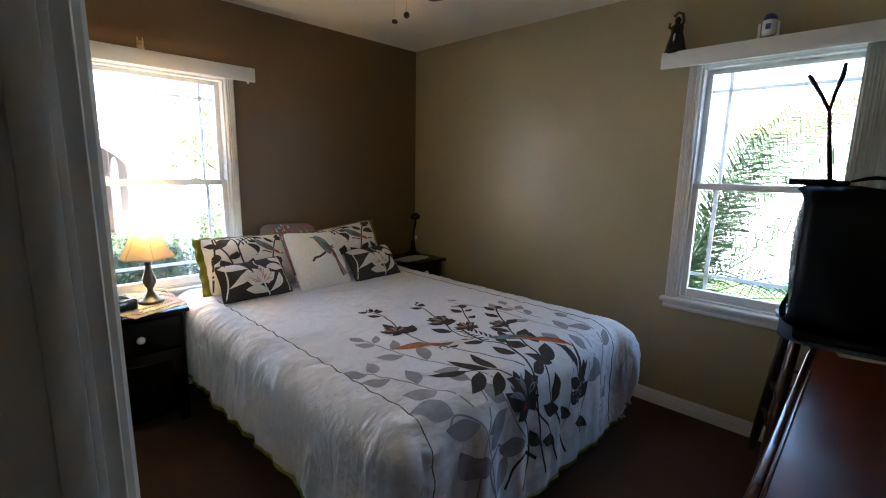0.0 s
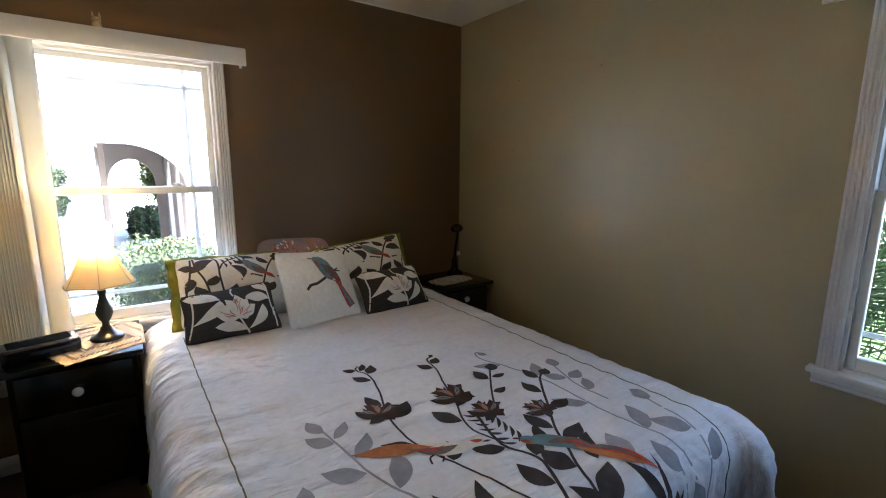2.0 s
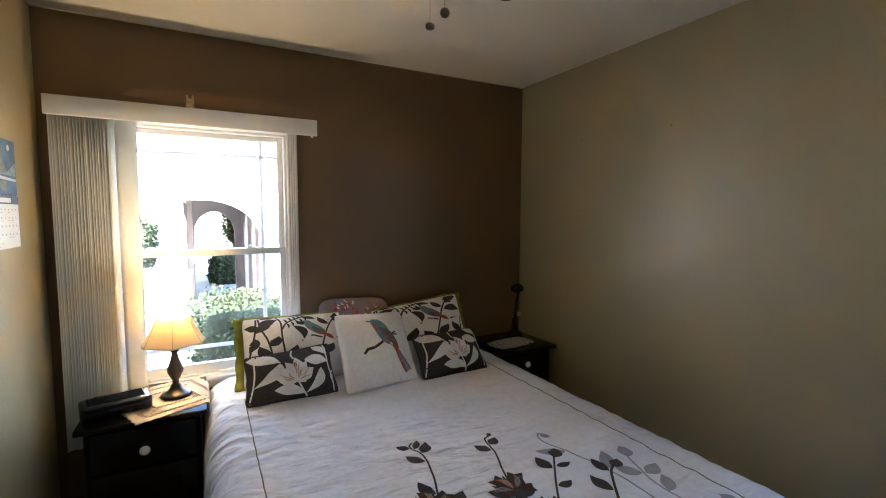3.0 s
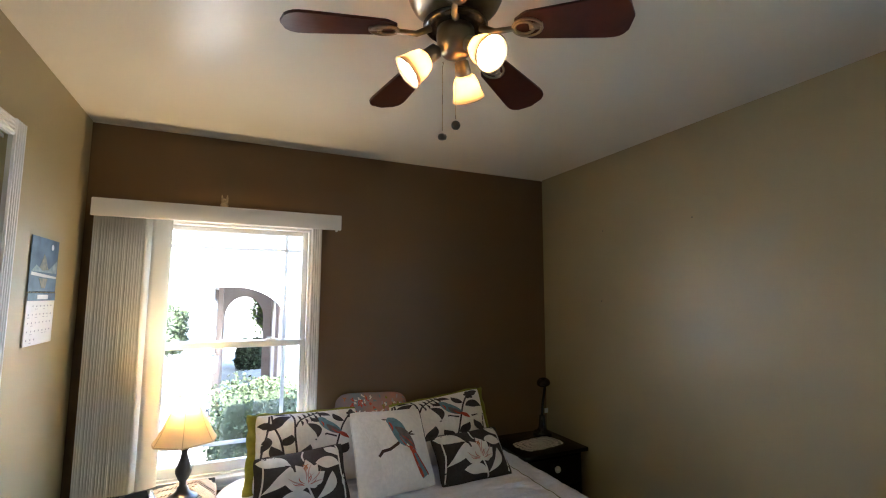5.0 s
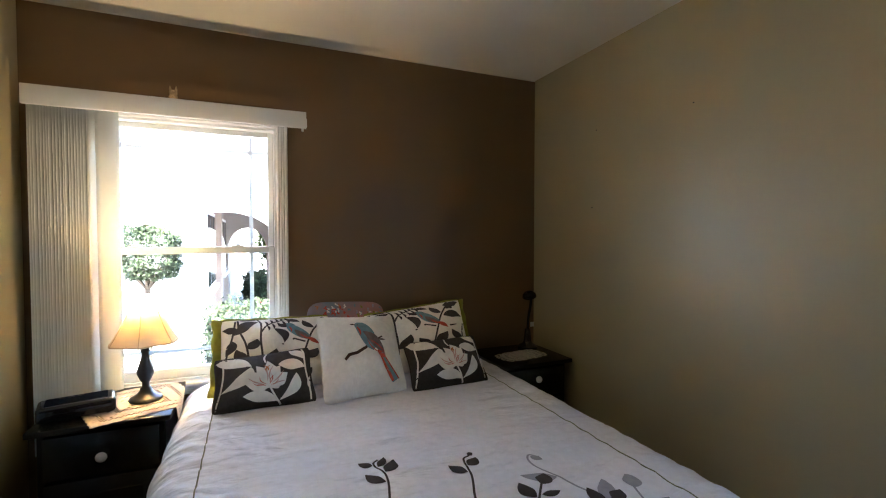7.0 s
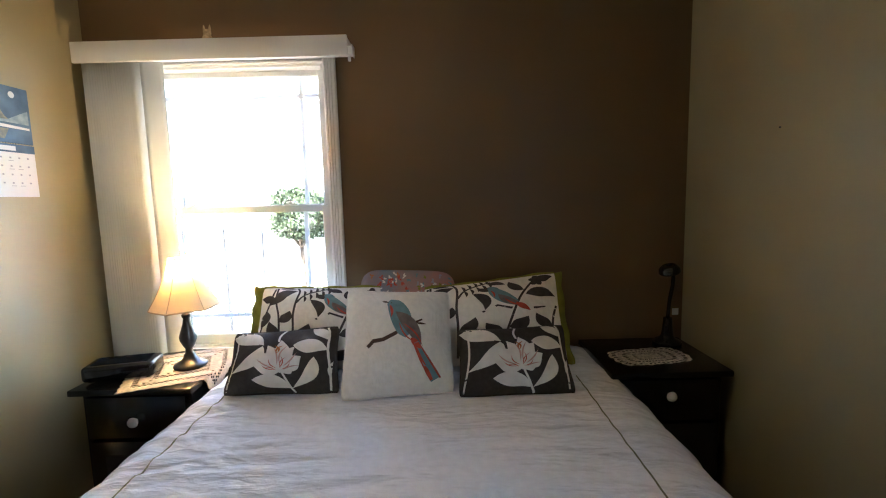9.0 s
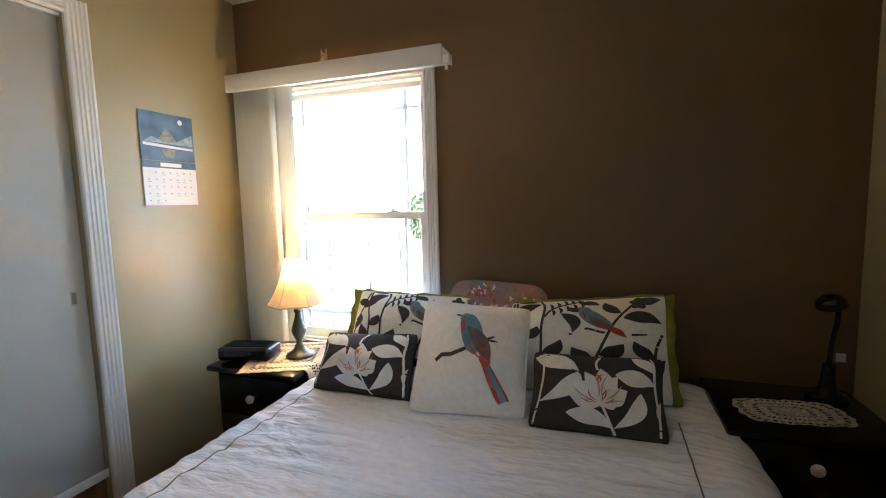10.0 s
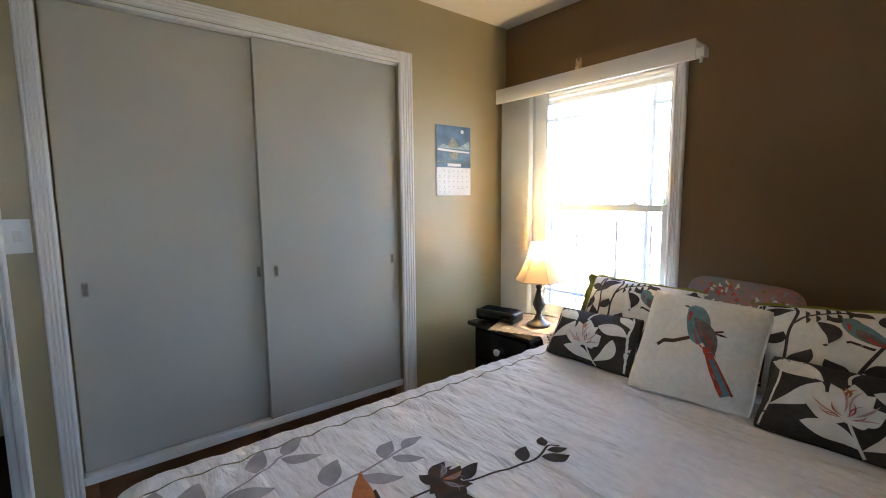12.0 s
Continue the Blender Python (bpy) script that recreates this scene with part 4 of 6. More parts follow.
def sham_design(shift=0.0):
    """Leafy branches with a small bird; shift slides the print along the sham."""
    def go(p):
        L = 0.0012

        def stem(w, *pts):
            pts = [(a + shift, b) for a, b in pts if 0.0 <= a + shift <= 1.0]
            if len(pts) > 1:
                p.stem("dark", pts, w, L)

        def leaf(a, b, w, bend=0.12, key="dark", up=0.0004, blunt=False):
            a, b = (a[0] + shift, a[1]), (b[0] + shift, b[1])
            if min(a[0], b[0]) > 0.01 and max(a[0], b[0]) < 0.99:
                p.leaf(key, a, b, w, bend, L + up, blunt=blunt)

        stem(0.009, (0.16, 0.0), (0.14, 0.35), (0.11, 0.60), (0.06, 0.80), (0.05, 0.98))
        stem(0.009, (-0.08, 0.0), (-0.05, 0.45), (0.0, 0.72), (0.03, 0.97))
        stem(0.009, (0.26, 0.0), (0.25, 0.40), (0.24, 0.62), (0.25, 0.88), (0.22, 0.98))
        stem(0.009, (0.25, 0.74), (0.30, 0.84), (0.40, 0.91), (0.50, 0.96))
        stem(0.009, (0.50, 0.0), (0.58, 0.30), (0.66, 0.58), (0.71, 0.72), (0.78, 0.85), (0.84, 0.94))
        stem(0.009, (0.90, 0.0), (0.92, 0.40), (0.97, 0.60))
        for a, b, w, bend in (((0.06, 0.80), (0.23, 0.93), 0.060, 0.14), ((0.13, 0.95), (-0.01, 0.74), 0.055, 0.14), ((0.04, 0.78), (-0.09, 0.84), 0.050, -0.12),
                              ((0.0, 0.66), (-0.06, 0.48), 0.048, 0.10), ((0.12, 0.52), (0.21, 0.64), 0.055, -0.14), ((0.14, 0.36), (0.03, 0.54), 0.050, 0.12),
                              ((0.25, 0.30), (0.37, 0.48), 0.055, -0.12), ((0.15, 0.20), (0.05, 0.34), 0.050, 0.10), ((0.36, 0.78), (0.44, 0.55), 0.042, 0.20),
                              ((0.73, 0.78), (0.63, 0.92), 0.042, 0.14), ((0.83, 0.88), (0.97, 0.95), 0.050, 0.12), ((0.74, 0.72), (0.97, 0.70), 0.060, 0.16),
                              ((0.57, 0.28), (0.44, 0.40), 0.050, 0.12), ((0.60, 0.34), (0.74, 0.46), 0.055, -0.12), ((0.92, 0.36), (0.80, 0.50), 0.050, 0.12),
                              ((0.52, 0.10), (0.66, 0.20), 0.050, -0.12), ((0.92, 0.20), (0.98, 0.38), 0.035, 0.10)):
            leaf(a, b, w, bend)
        for k in range(5):
            a = (0.30 + 0.045 * k, 0.84 + 0.026 * k)
            leaf(a, (a[0] + 0.012, a[1] - 0.095), 0.011, 0.12, up=0.0006)
            leaf(a, (a[0] - 0.020, min(0.985, a[1] + 0.090)), 0.011, -0.12, up=0.0008)
        leaf((0.47, 0.93), (0.60, 0.88), 0.034, 0.12)
        leaf((0.40, 0.86), (0.51, 0.80), 0.030, -0.12)
        leaf((0.06, 0.975), (0.22, 0.965), 0.018, 0.05)
        for k in range(5):
            t = 0.3 + 1.2566 * k
            leaf((0.83, 0.90), (0.83 + 0.055 * math.cos(t), 0.90 + 0.080 * math.sin(t)), 0.026, 0.0, up=0.0010, blunt=True)
        # small bird on a twig
        p.strip("dark", [(0.42 + shift, 0.53), (0.53 + shift, 0.60), (0.62 + shift, 0.56), (0.80 + shift, 0.56), (0.88 + shift, 0.58)], [0.010, 0.012, 0.012, 0.012, 0.006], L + 0.0006)
        leaf((0.485, 0.84), (0.68, 0.60), 0.058, -0.06, "teal", 0.0012, True)
        leaf((0.475, 0.86), (0.545, 0.78), 0.034, 0.0, "teal", 0.0015, True)
        leaf((0.445, 0.86), (0.485, 0.84), 0.010, 0.0, "brown", 0.0014)
        leaf((0.49, 0.80), (0.51, 0.70), 0.008, 0.1, "red", 0.0019)
        leaf((0.54, 0.74), (0.72, 0.58), 0.036, -0.10, "taupe", 0.0020)
        leaf((0.58, 0.68), (0.72, 0.575), 0.008, -0.12, "red", 0.0025)
        leaf((0.66, 0.62), (0.76, 0.52), 0.028, 0.0, "red", 0.0023)
    return go


def lily_design(p):
    L = 0.0014
    w = "white"
    p.stem(w, [(0.63, 0.0), (0.60, 0.08), (0.57, 0.18), (0.54, 0.28)], 0.010, L)
    p.stem(w, [(0.94, 0.0), (0.955, 0.30), (0.94, 0.60), (0.93, 0.86), (0.90, 0.98)], 0.010, L)
    p.stem(w, [(0.03, 0.03), (0.06, 0.35), (0.08, 0.65), (0.09, 0.97)], 0.009, L)
    p.stem(w, [(0.51, 0.72), (0.50, 0.84), (0.53, 0.97)], 0.010, L)
    p.stem(w, [(0.14, 0.96), (0.17, 0.88), (0.22, 0.96)], 0.007, L)
    for a, b, wd, bend in [((0.01, 0.90), (0.31, 0.70), 0.11, 0.10), ((0.36, 0.67), (0.06, 0.30), 0.085, 0.16), ((0.23, 0.95), (0.37, 0.68), 0.052, -0.06), ((0.28, 0.17), (0.61, 0.05), 0.085, 0.10),
                           ((0.83, 0.48), (0.62, 0.05), 0.060, 0.14), ((0.64, 0.66), (0.94, 0.60), 0.12, 0.06), ((0.76, 0.97), (0.93, 0.76), 0.060, 0.08), ((0.95, 0.22), (0.985, 0.45), 0.018, 0.05)]:
        p.leaf(w, a, b, wd, bend, L)
    c = Vector((0.53, 0.27))
    for k, (dx, dy, wd) in enumerate([(-0.24, 0.10, 0.105), (-0.20, 0.28, 0.090), (-0.12, 0.40, 0.080), (0.20, 0.20, 0.110), (0.13, 0.36, 0.085), (0.0, 0.48, 0.085), (-0.13, 0.03, 0.08), (0.14, 0.06, 0.08)]):
        p.leaf(w, c - Vector((dx, dy)) * 0.05, c + Vector((dx, dy)), wd, 0.06 * (1 if dx > 0 else -1), L + 0.0005 + 0.0003 * k)
    for k, (dx, dy) in enumerate([(-0.20, 0.12), (-0.17, 0.06), (-0.11, 0.22), (0.03, 0.26), (0.10, 0.24), (0.13, 0.14)]):
        d = Vector((dx, dy))
        p.leaf("red", c + d * 0.15, c + d * 0.80, 0.0050, 0.16 * (-1) ** k, L + 0.0034)
    for k, (dx, dy) in enumerate([(-0.22, 0.20), (-0.06, 0.38), (0.07, 0.40), (0.17, 0.27), (0.19, 0.08)]):
        d = Vector((dx, dy))
        p.leaf("blush", c + d * 0.2, c + d * 0.95, 0.008, 0.08 * (-1) ** k, L + 0.0035)
    p.leaf("orange", c + Vector((-0.045, 0.38)), c + Vector((-0.01, 0.24)), 0.010, 0.2, L + 0.0036)
    p.leaf("orange", c + Vector((0.03, 0.38)), c + Vector((-0.01, 0.24)), 0.010, -0.2, L + 0.0036)


def bird_design(p):
    L = 0.0014
    p.strip("brown", [(0.22, 0.40), (0.27, 0.45), (0.36, 0.455), (0.46, 0.50), (0.54, 0.55), (0.62, 0.60), (0.72, 0.645)], [0.016, 0.020, 0.018, 0.018, 0.012, 0.012, 0.008], L)
    p.leaf("brown", (0.66, 0.61), (0.76, 0.60), 0.010, 0, L)
    p.leaf("teal", (0.43, 0.86), (0.56, 0.46), 0.095, 0.06, L + 0.0006, blunt=True)
    p.leaf("teal", (0.395, 0.83), (0.485, 0.77), 0.050, 0.05, L + 0.0009, blunt=True)
    p.leaf("brown", (0.345, 0.845), (0.41, 0.825), 0.010, 0.0, L + 0.0012)
    p.leaf("red", (0.415, 0.80), (0.43, 0.66), 0.014, 0.1, L + 0.0012)
    p.leaf("taupe", (0.47, 0.72), (0.70, 0.36), 0.065, 0.10, L + 0.0015)
    p.leaf("red", (0.54, 0.60), (0.72, 0.38), 0.008, 0.10, L + 0.0021)
    p.leaf("red", (0.50, 0.62), (0.68, 0.40), 0.007, -0.14, L + 0.0022)
    p.leaf("red", (0.61, 0.46), (0.70, 0.36), 0.03, -0.0, L + 0.0020)
    p.strip("teal", [(0.66, 0.42), (0.73, 0.28), (0.79, 0.17), (0.825, 0.105)], [0.020, 0.042, 0.052, 0.045], L + 0.0024)
    p.strip("red", [(0.64, 0.40), (0.70, 0.27), (0.76, 0.16), (0.79, 0.10)], [0.010, 0.016, 0.018, 0.014], L + 0.0028)
    p.strip("red", [(0.69, 0.40), (0.77, 0.28), (0.84, 0.17), (0.87, 0.12)], [0.005, 0.009, 0.010, 0.009], L + 0.0028)
    p.leaf("brown", (0.425, 0.822), (0.437, 0.818), 0.006, 0, L + 0.0018, blunt=True)


def quilt_design(p):
    rs = random.Random(4)
    for k in range(150):
        c = Vector((rs.uniform(0.04, 0.96), rs.uniform(0.25, 0.95)))
        key = rs.choice(["red", "white", "orange", "white", "red"]) if c.x < 0.5 else rs.choice(["teal", "white", "grey", "lime", "teal"])
        for j in range(4):
            a = rs.uniform(0, 6.28)
            p.leaf(key, c, c + Vector((math.cos(a), 1.6 * math.sin(a))) * rs.uniform(0.012, 0.032), 0.009, 0.1, 0.001 + 0.0003 * (k % 5))


QUILTC = mat("quilt_cotton", (0.50, 0.24, 0.19), 0.85, scale=5, color2=(0.20, 0.25, 0.30), bump=0.3, bscale=200, spec=0.2)
pillow("quilted_pillow", [(-2.80, 1.52, 0.66), (-2.82, 1.97, 0.66), (-2.93, 1.535, 1.030), (-2.94, 1.965, 1.008)], 0.13, QUILTC,
       "faded pink and blue floral quilted pillow against the brown wall", design=quilt_design, seed=9, rounded=0.12)
pillow("sham_pillow", [(-2.66, 1.11, 0.655), (-2.66, 1.67, 0.655), (-2.83, 1.12, 0.975), (-2.84, 1.64, 0.965)], 0.25, CREAM,
       "white leaf-printed pillow sham with lime flange, beside the lamp", flange=(-1, 0.045), seed=2, pinch=0.045, rounded=0.03, design=sham_design(0.10))
pillow("sham_pillow", [(-2.66, 1.80, 0.655), (-2.66, 2.42, 0.655), (-2.84, 1.82, 0.950), (-2.84, 2.405, 1.01)], 0.25, CREAM,
       "white leaf-printed pillow sham with lime flange, beside the desk lamp", flange=(1, 0.035), seed=3, pinch=0.045, rounded=0.03, design=sham_design())
pillow("throw_cushion", [(-2.44, 1.10, 0.655), (-2.44, 1.535, 0.650), (-2.57, 1.105, 0.850), (-2.58, 1.515, 0.870)], 0.19, CHARC,
       "small charcoal cushion with a white lily print, near the lamp", "cushion", pipe=CHARC, pinch=0.09, seed=4, rounded=0.07, design=lily_design)
pillow("throw_cushion", [(-2.385, 1.95, 0.650), (-2.395, 2.375, 0.650), (-2.55, 1.95, 0.850), (-2.57, 2.37, 0.855)], 0.19, CHARC,
       "small charcoal cushion with a white lily print, near the doily", "cushion", pipe=CHARC, pinch=0.09, seed=5, rounded=0.07, design=lily_design)
pillow("throw_cushion", [(-2.37, 1.545, 0.655), (-2.42, 1.945, 0.655), (-2.59, 1.54, 1.005), (-2.65, 1.935, 0.975)], 0.22, CREAM,
       "square white cushion printed with a teal bird on a branch", "cushion", pipe=CREAM, pinch=0.05, seed=6, rounded=0.05, design=bird_design)


# ---- nightstands ----
def nightstand(x_front, y0, y1, label, zk=0.540):
    e = thing("nightstand", (0, 0, 0), label, "nightstand", "nightstands beside the bed")
    xf = x_front - 0.025
    part("top", box_bm(XW + 0.03, x_front, y0, y1, 0.636, 0.660, bevel=0.005), BLACKW, e, smooth="auto")
    part("body", box_bm(XW + 0.04, xf - 0.016, y0 + 0.025, y1 - 0.025, 0.06, 0.636, bevel=0.002, seg=1), BLACKW, e, smooth=False)
    d = part("drawer", box_bm(xf - 0.016, xf, y0 + 0.045, y1 - 0.045, 0.455, 0.620, bevel=0.004), BLACKW, e, smooth="auto")
    knob = lathe([(0.006, 0), (0.006, 0.010), (0.016, 0.014), (0.020, 0.022), (0.017, 0.029), (0.006, 0.032)], 24)
    bmesh.ops.transform(knob, matrix=Matrix.Translation((xf, (y0 + y1) / 2, zk)) @ pose(0, 0, 0, 0, 90, 0), verts=knob.verts)
    part("knob", knob, CERAM, d, "white glass knob")
    dd = part("door", box_bm(xf - 0.016, xf, y0 + 0.045, y1 - 0.045, 0.085, 0.440, bevel=0.004), BLACKW, e, smooth="auto")
    part("panel", box_bm(xf, xf + 0.003, y0 + 0.10, y1 - 0.10, 0.14, 0.385, bevel=0.0014, seg=1), BLACKW, dd, smooth=False)
    for x in (XW + 0.065, xf - 0.035):
        for y in (y0 + 0.05, y1 - 0.05):
            part("leg", box_bm(x - 0.022, x + 0.022, y - 0.022, y + 0.022, 0.0, 0.06, bevel=0.003, seg=1), BLACKW, e, smooth=False)
    return e


nightstand(-2.510, 0.485, 0.955, "black lacquered nightstand with white knob, under the lit table lamp", 0.528)
nightstand(-2.545, 2.545, 3.015, "black lacquered nightstand with white knob, under the desk lamp", 0.562)

# cloth on the lamp's nightstand: a turned square with one corner hanging over the side
def runner():
    def at(u, v, lift=0.0):
        a = radians(24)
        x = -2.735 + u * math.cos(a) - v * math.sin(a)
        y = 0.80 + u * math.sin(a) + v * math.cos(a)
        z = 0.6625 + 0.0006 * noise.noise((u * 30, v * 30, 0))
        over = y - 0.962
        if over > 0:
            y, z = 0.962 + 0.004 * min(1, over / 0.01) + over * 0.03, 0.6625 - max(0, over - 0.003)
        return Vector((x, y, z + lift))
    e = thing("table_cloth", (0, 0, 0), "peach crocheted cloth lying askew on the black nightstand", "cloth")
    bm = bmesh.new()
    n, h = 44, 0.20
    vs = [[bm.verts.new(at(-h + 2 * h * i / n + 0.003 * math.sin(j * 1.4) * (i in (0, n)), -h + 2 * h * j / n + 0.003 * math.sin(i * 1.4) * (j in (0, n)))) for j in range(n + 1)] for i in range(n + 1)]
    for i in range(n):
        for j in range(n):
            ring = max(abs(i - n / 2 + 0.5), abs(j - n / 2 + 0.5))
            hole = (16.4 < ring < 17.6 or 9.4 < ring < 10.6) and (i + j) % 2 == 0
            diag = abs(abs(i - n / 2) - abs(j - n / 2)) < 1 and (i % 2) == 0 and ring < 16
            if not hole and not diag:
                bm.faces.new((vs[i][j], vs[i + 1][j], vs[i + 1][j + 1], vs[i][j + 1]))
    for v in [v for v in bm.verts if not v.link_faces]:
        bm.verts.remove(v)
    zs = [v for v in bm.verts if v.co.x < XW + 0.035]
    bmesh.ops.delete(bm, geom=zs, context="VERTS")
    c = part("cloth", bm, LACE, e)
    c.modifiers.new("thick", "SOLIDIFY").thickness = 0.0015


runner()

# scalloped doily
dy = thing("doily", (-2.715, 2.765, 0.662), "cream crocheted doily with scalloped edge on the black nightstand", "doily", rz=8)
bm = bmesh.new()
nr, na = 12, 96
c0 = bm.verts.new((0, 0, 0.002))
rings = []
for r in range(1, nr + 1):
    ring = []
    for k in range(na):
        t = 2 * math.pi * k / na
        sx, sy = 0.088, 0.155
        e4 = 1 / (abs(math.cos(t)) ** 4 + abs(math.sin(t)) ** 4) ** 0.25
        s = r / nr * (1 + 0.06 * abs(math.sin(t * 6)) * (r / nr) ** 3)
        ring.append(bm.verts.new((sx * e4 * math.cos(t) * s, sy * e4 * math.sin(t) * s, 0.002 + 0.0012 * math.sin(k * 1.7 + r))))
    rings.append(ring)
for k in range(na):
    bm.faces.new((c0, rings[0][k], rings[0][(k + 1) % na]))
for r in range(nr - 1):
    for k in range(na):
        if r in (3, 6, 9) and k % 2:
            continue
        bm.faces.new((rings[r][k], rings[r + 1][k], rings[r + 1][(k + 1) % na], rings[r][(k + 1) % na]))
part("cloth", bm, LACEW, dy)


# ---- table lamp ----
def table_lamp():
    e = thing("table_lamp", (-2.735, 0.829, 0.664), "lit table lamp with dark turned base and cream bell shade", "table lamp")
    prof = [(0.062, 0), (0.066, 0.006), (0.060, 0.014), (0.050, 0.018), (0.034, 0.028), (0.024, 0.040), (0.022, 0.050), (0.015, 0.056), (0.014, 0.072), (0.022, 0.084),
            (0.033, 0.108), (0.034, 0.122), (0.026, 0.145), (0.017, 0.170), (0.013, 0.192), (0.018, 0.200), (0.018, 0.208), (0.011, 0.214)]
    part("base", lathe(prof, 40), BRONZE, e, "dark bronze turned base")
    part("collar", lathe([(0.012, 0.214), (0.017, 0.218), (0.017, 0.224), (0.012, 0.228), (0.012, 0.245)], 32), BRASS, e, "brass collar")
    part("socket", lathe([(0.014, 0.245), (0.016, 0.250), (0.016, 0.300), (0.012, 0.305)], 24), BRASS, e)
    # unseen collar, added to hold back light going down from the bulb
    part("bulb_neck", lathe([(0.012, 0.303), (0.016, 0.318), (0.029, 0.350), (0.033, 0.372), (0.031, 0.376)], 24), CERAM, e, "white bulb neck")
    bulb = lathe([(0.012, 0.305), (0.014, 0.335), (0.026, 0.365), (0.029, 0.382), (0.024, 0.400), (0.010, 0.410)], 24)
    part("bulb", bulb, emitting("lamp_bulb", (1.0, 0.70, 0.37), 46.0), e, "lit bulb")
    n, rows = 48, 16
    bm = bmesh.new()
    vs = []
    for r in range(rows + 1):
        t = r / rows
        rad = 0.047 + (0.132 - 0.047) * (t ** 1.9 * 0.55 + t * 0.45)
        z = 0.428 - 0.192 * t
        ring = []
        for k in range(n):
            ang = 2 * math.pi * k / n
            ph = (k % 8) / 8
            sc = 1 - 0.035 * math.sin(math.pi * ph) * (0.3 + 0.7 * t)
            ring.append(bm.verts.new((rad * sc * math.cos(ang), rad * sc * math.sin(ang), z - 0.004 * math.sin(math.pi * ph) * t * -1)))
        vs.append(ring)
    for r in range(rows):
        for k in range(n):
            bm.faces.new((vs[r][k], vs[r][(k + 1) % n], vs[r + 1][(k + 1) % n], vs[r + 1][k]))
    ribs = bmesh.new()
    for k in range(0, n, 8):
        tube([vs[r][k].co * 1.004 for r in range(rows + 1)], 0.0016, 6, bm=ribs)
    for r in (0, rows):
        tube([vs[r][k % n].co.copy() for k in range(n + 1)], 0.0028, 6, bm=ribs)
    m = bpy.data.materials.new("shade_fabric")
    m.use_nodes = True
    N, Lk = m.node_tree.nodes, m.node_tree.links
    out = N["Material Output"]
    N.remove(N["Principled BSDF"])
    d, t, mx = N.new("ShaderNodeBsdfDiffuse"), N.new("ShaderNodeBsdfTranslucent"), N.new("ShaderNodeMixShader")
    wv = N.new("ShaderNodeTexNoise")
    wv.inputs["Scale"].default_value = 300
    bp = N.new("ShaderNodeBump")
    bp.inputs["Strength"].default_value, bp.inputs["Distance"].default_value = 0.2, 0.002
    Lk.new(wv.outputs[0], bp.inputs["Height"])
    Lk.new(bp.outputs[0], d.inputs["Normal"])
    d.inputs[0].default_value = (0.85, 0.76, 0.60, 1)
    t.inputs[0].default_value = (0.90, 0.60, 0.27, 1)
    mx.inputs[0].default_value = 0.20
    Lk.new(d.outputs[0], mx.inputs[1])
    Lk.new(t.outputs[0], mx.inputs[2])
    Lk.new(mx.outputs[0], out.inputs[0])
    s = part("shade", bm, m, e, "cream fabric bell shade")
    part("trim", ribs, mat("rib_tape", (0.55, 0.44, 0.30), 0.8, vary=0.05, scale=60), s)
    hs = bmesh.new()
    for k in range(3):
        a = 2.1 * k
        tube([(0.012 * math.cos(a), 0.012 * math.sin(a), 0.396), (0.047 * math.cos(a), 0.047 * math.sin(a), 0.426)], 0.0015, 5, bm=hs)
    part("spider", hs, BRASS, s)
    e.scale = (1.0, 1.0, 1.08)


table_lamp()

# clock radio
cr = thing("clock_radio", (-2.640, 0.612, 0.664), "black plastic clock radio on the nightstand", "clock radio", rz=14)
part("body", box_bm(-0.075, 0.055, -0.125, 0.125, 0.004, 0.064, bevel=0.014, seg=4), BLACKP, cr)
part("front_panel", box_bm(0.050, 0.058, -0.112, 0.112, 0.014, 0.050, bevel=0.004), SCREEN, cr, smooth="auto")
part("top_panel", box_bm(-0.060, 0.030, -0.100, 0.100, 0.063, 0.067, bevel=0.0015, seg=1), TVP, cr, smooth=False)
for y in (-0.06, -0.03, 0.0):
    part("button", box_bm(-0.045, -0.030, y, y + 0.020, 0.067, 0.070, bevel=0.001, seg=1), BLACKP, cr, smooth=False)
for y in (-0.10, 0.10):
    for x in (-0.05, 0.035):
        part("foot", box_bm(x - 0.006, x + 0.006, y - 0.006, y + 0.006, 0.0, 0.005), BLACKP, cr, smooth=False)

# desk lamp
dl = thing("desk_lamp", (-2.885, 2.925, 0.660), "black bent-neck desk lamp, switched off, on the black nightstand", "desk lamp")
part("base", lathe([(0.060, 0), (0.062, 0.006), (0.054, 0.016), (0.034, 0.026), (0.026, 0.040), (0.022, 0.075), (0.018, 0.120)], 32), BLACKP, dl)
part("neck", tube(smooth_line([(0, 0, 0.118), (0.004, 0.004, 0.20), (0.018, 0.008, 0.27), (0.030, 0.004, 0.32), (0.046, -0.010, 0.352)], 5), 0.0085, 10), BLACKP, dl)
hb = lathe([(0.012, 0.020), (0.030, 0.016), (0.042, 0.004), (0.045, -0.012), (0.043, -0.016)], 32, cap=False)
bmesh.ops.transform(hb, matrix=Matrix.Translation((0.060, -0.030, 0.352)) @ pose(0, 0, 0, 16, 10, 0), verts=hb.verts)
hd = part("head", hb, BLACKP, dl)
hd.modifiers.new("thick", "SOLIDIFY").thickness = 0.002
bb = lathe([(0.010, 0.012), (0.018, 0.0), (0.040, -0.010)], 24)
bmesh.ops.transform(bb, matrix=Matrix.Translation((0.060, -0.030, 0.350)) @ pose(0, 0, 0, 16, 10, 0), verts=bb.verts)
part("reflector", bb, CHROME, dl)
part("tag", box_bm(0.012, 0.014, 0.012, 0.040, 0.135, 0.165), PAPER, dl, "small white paper tag", smooth=False)


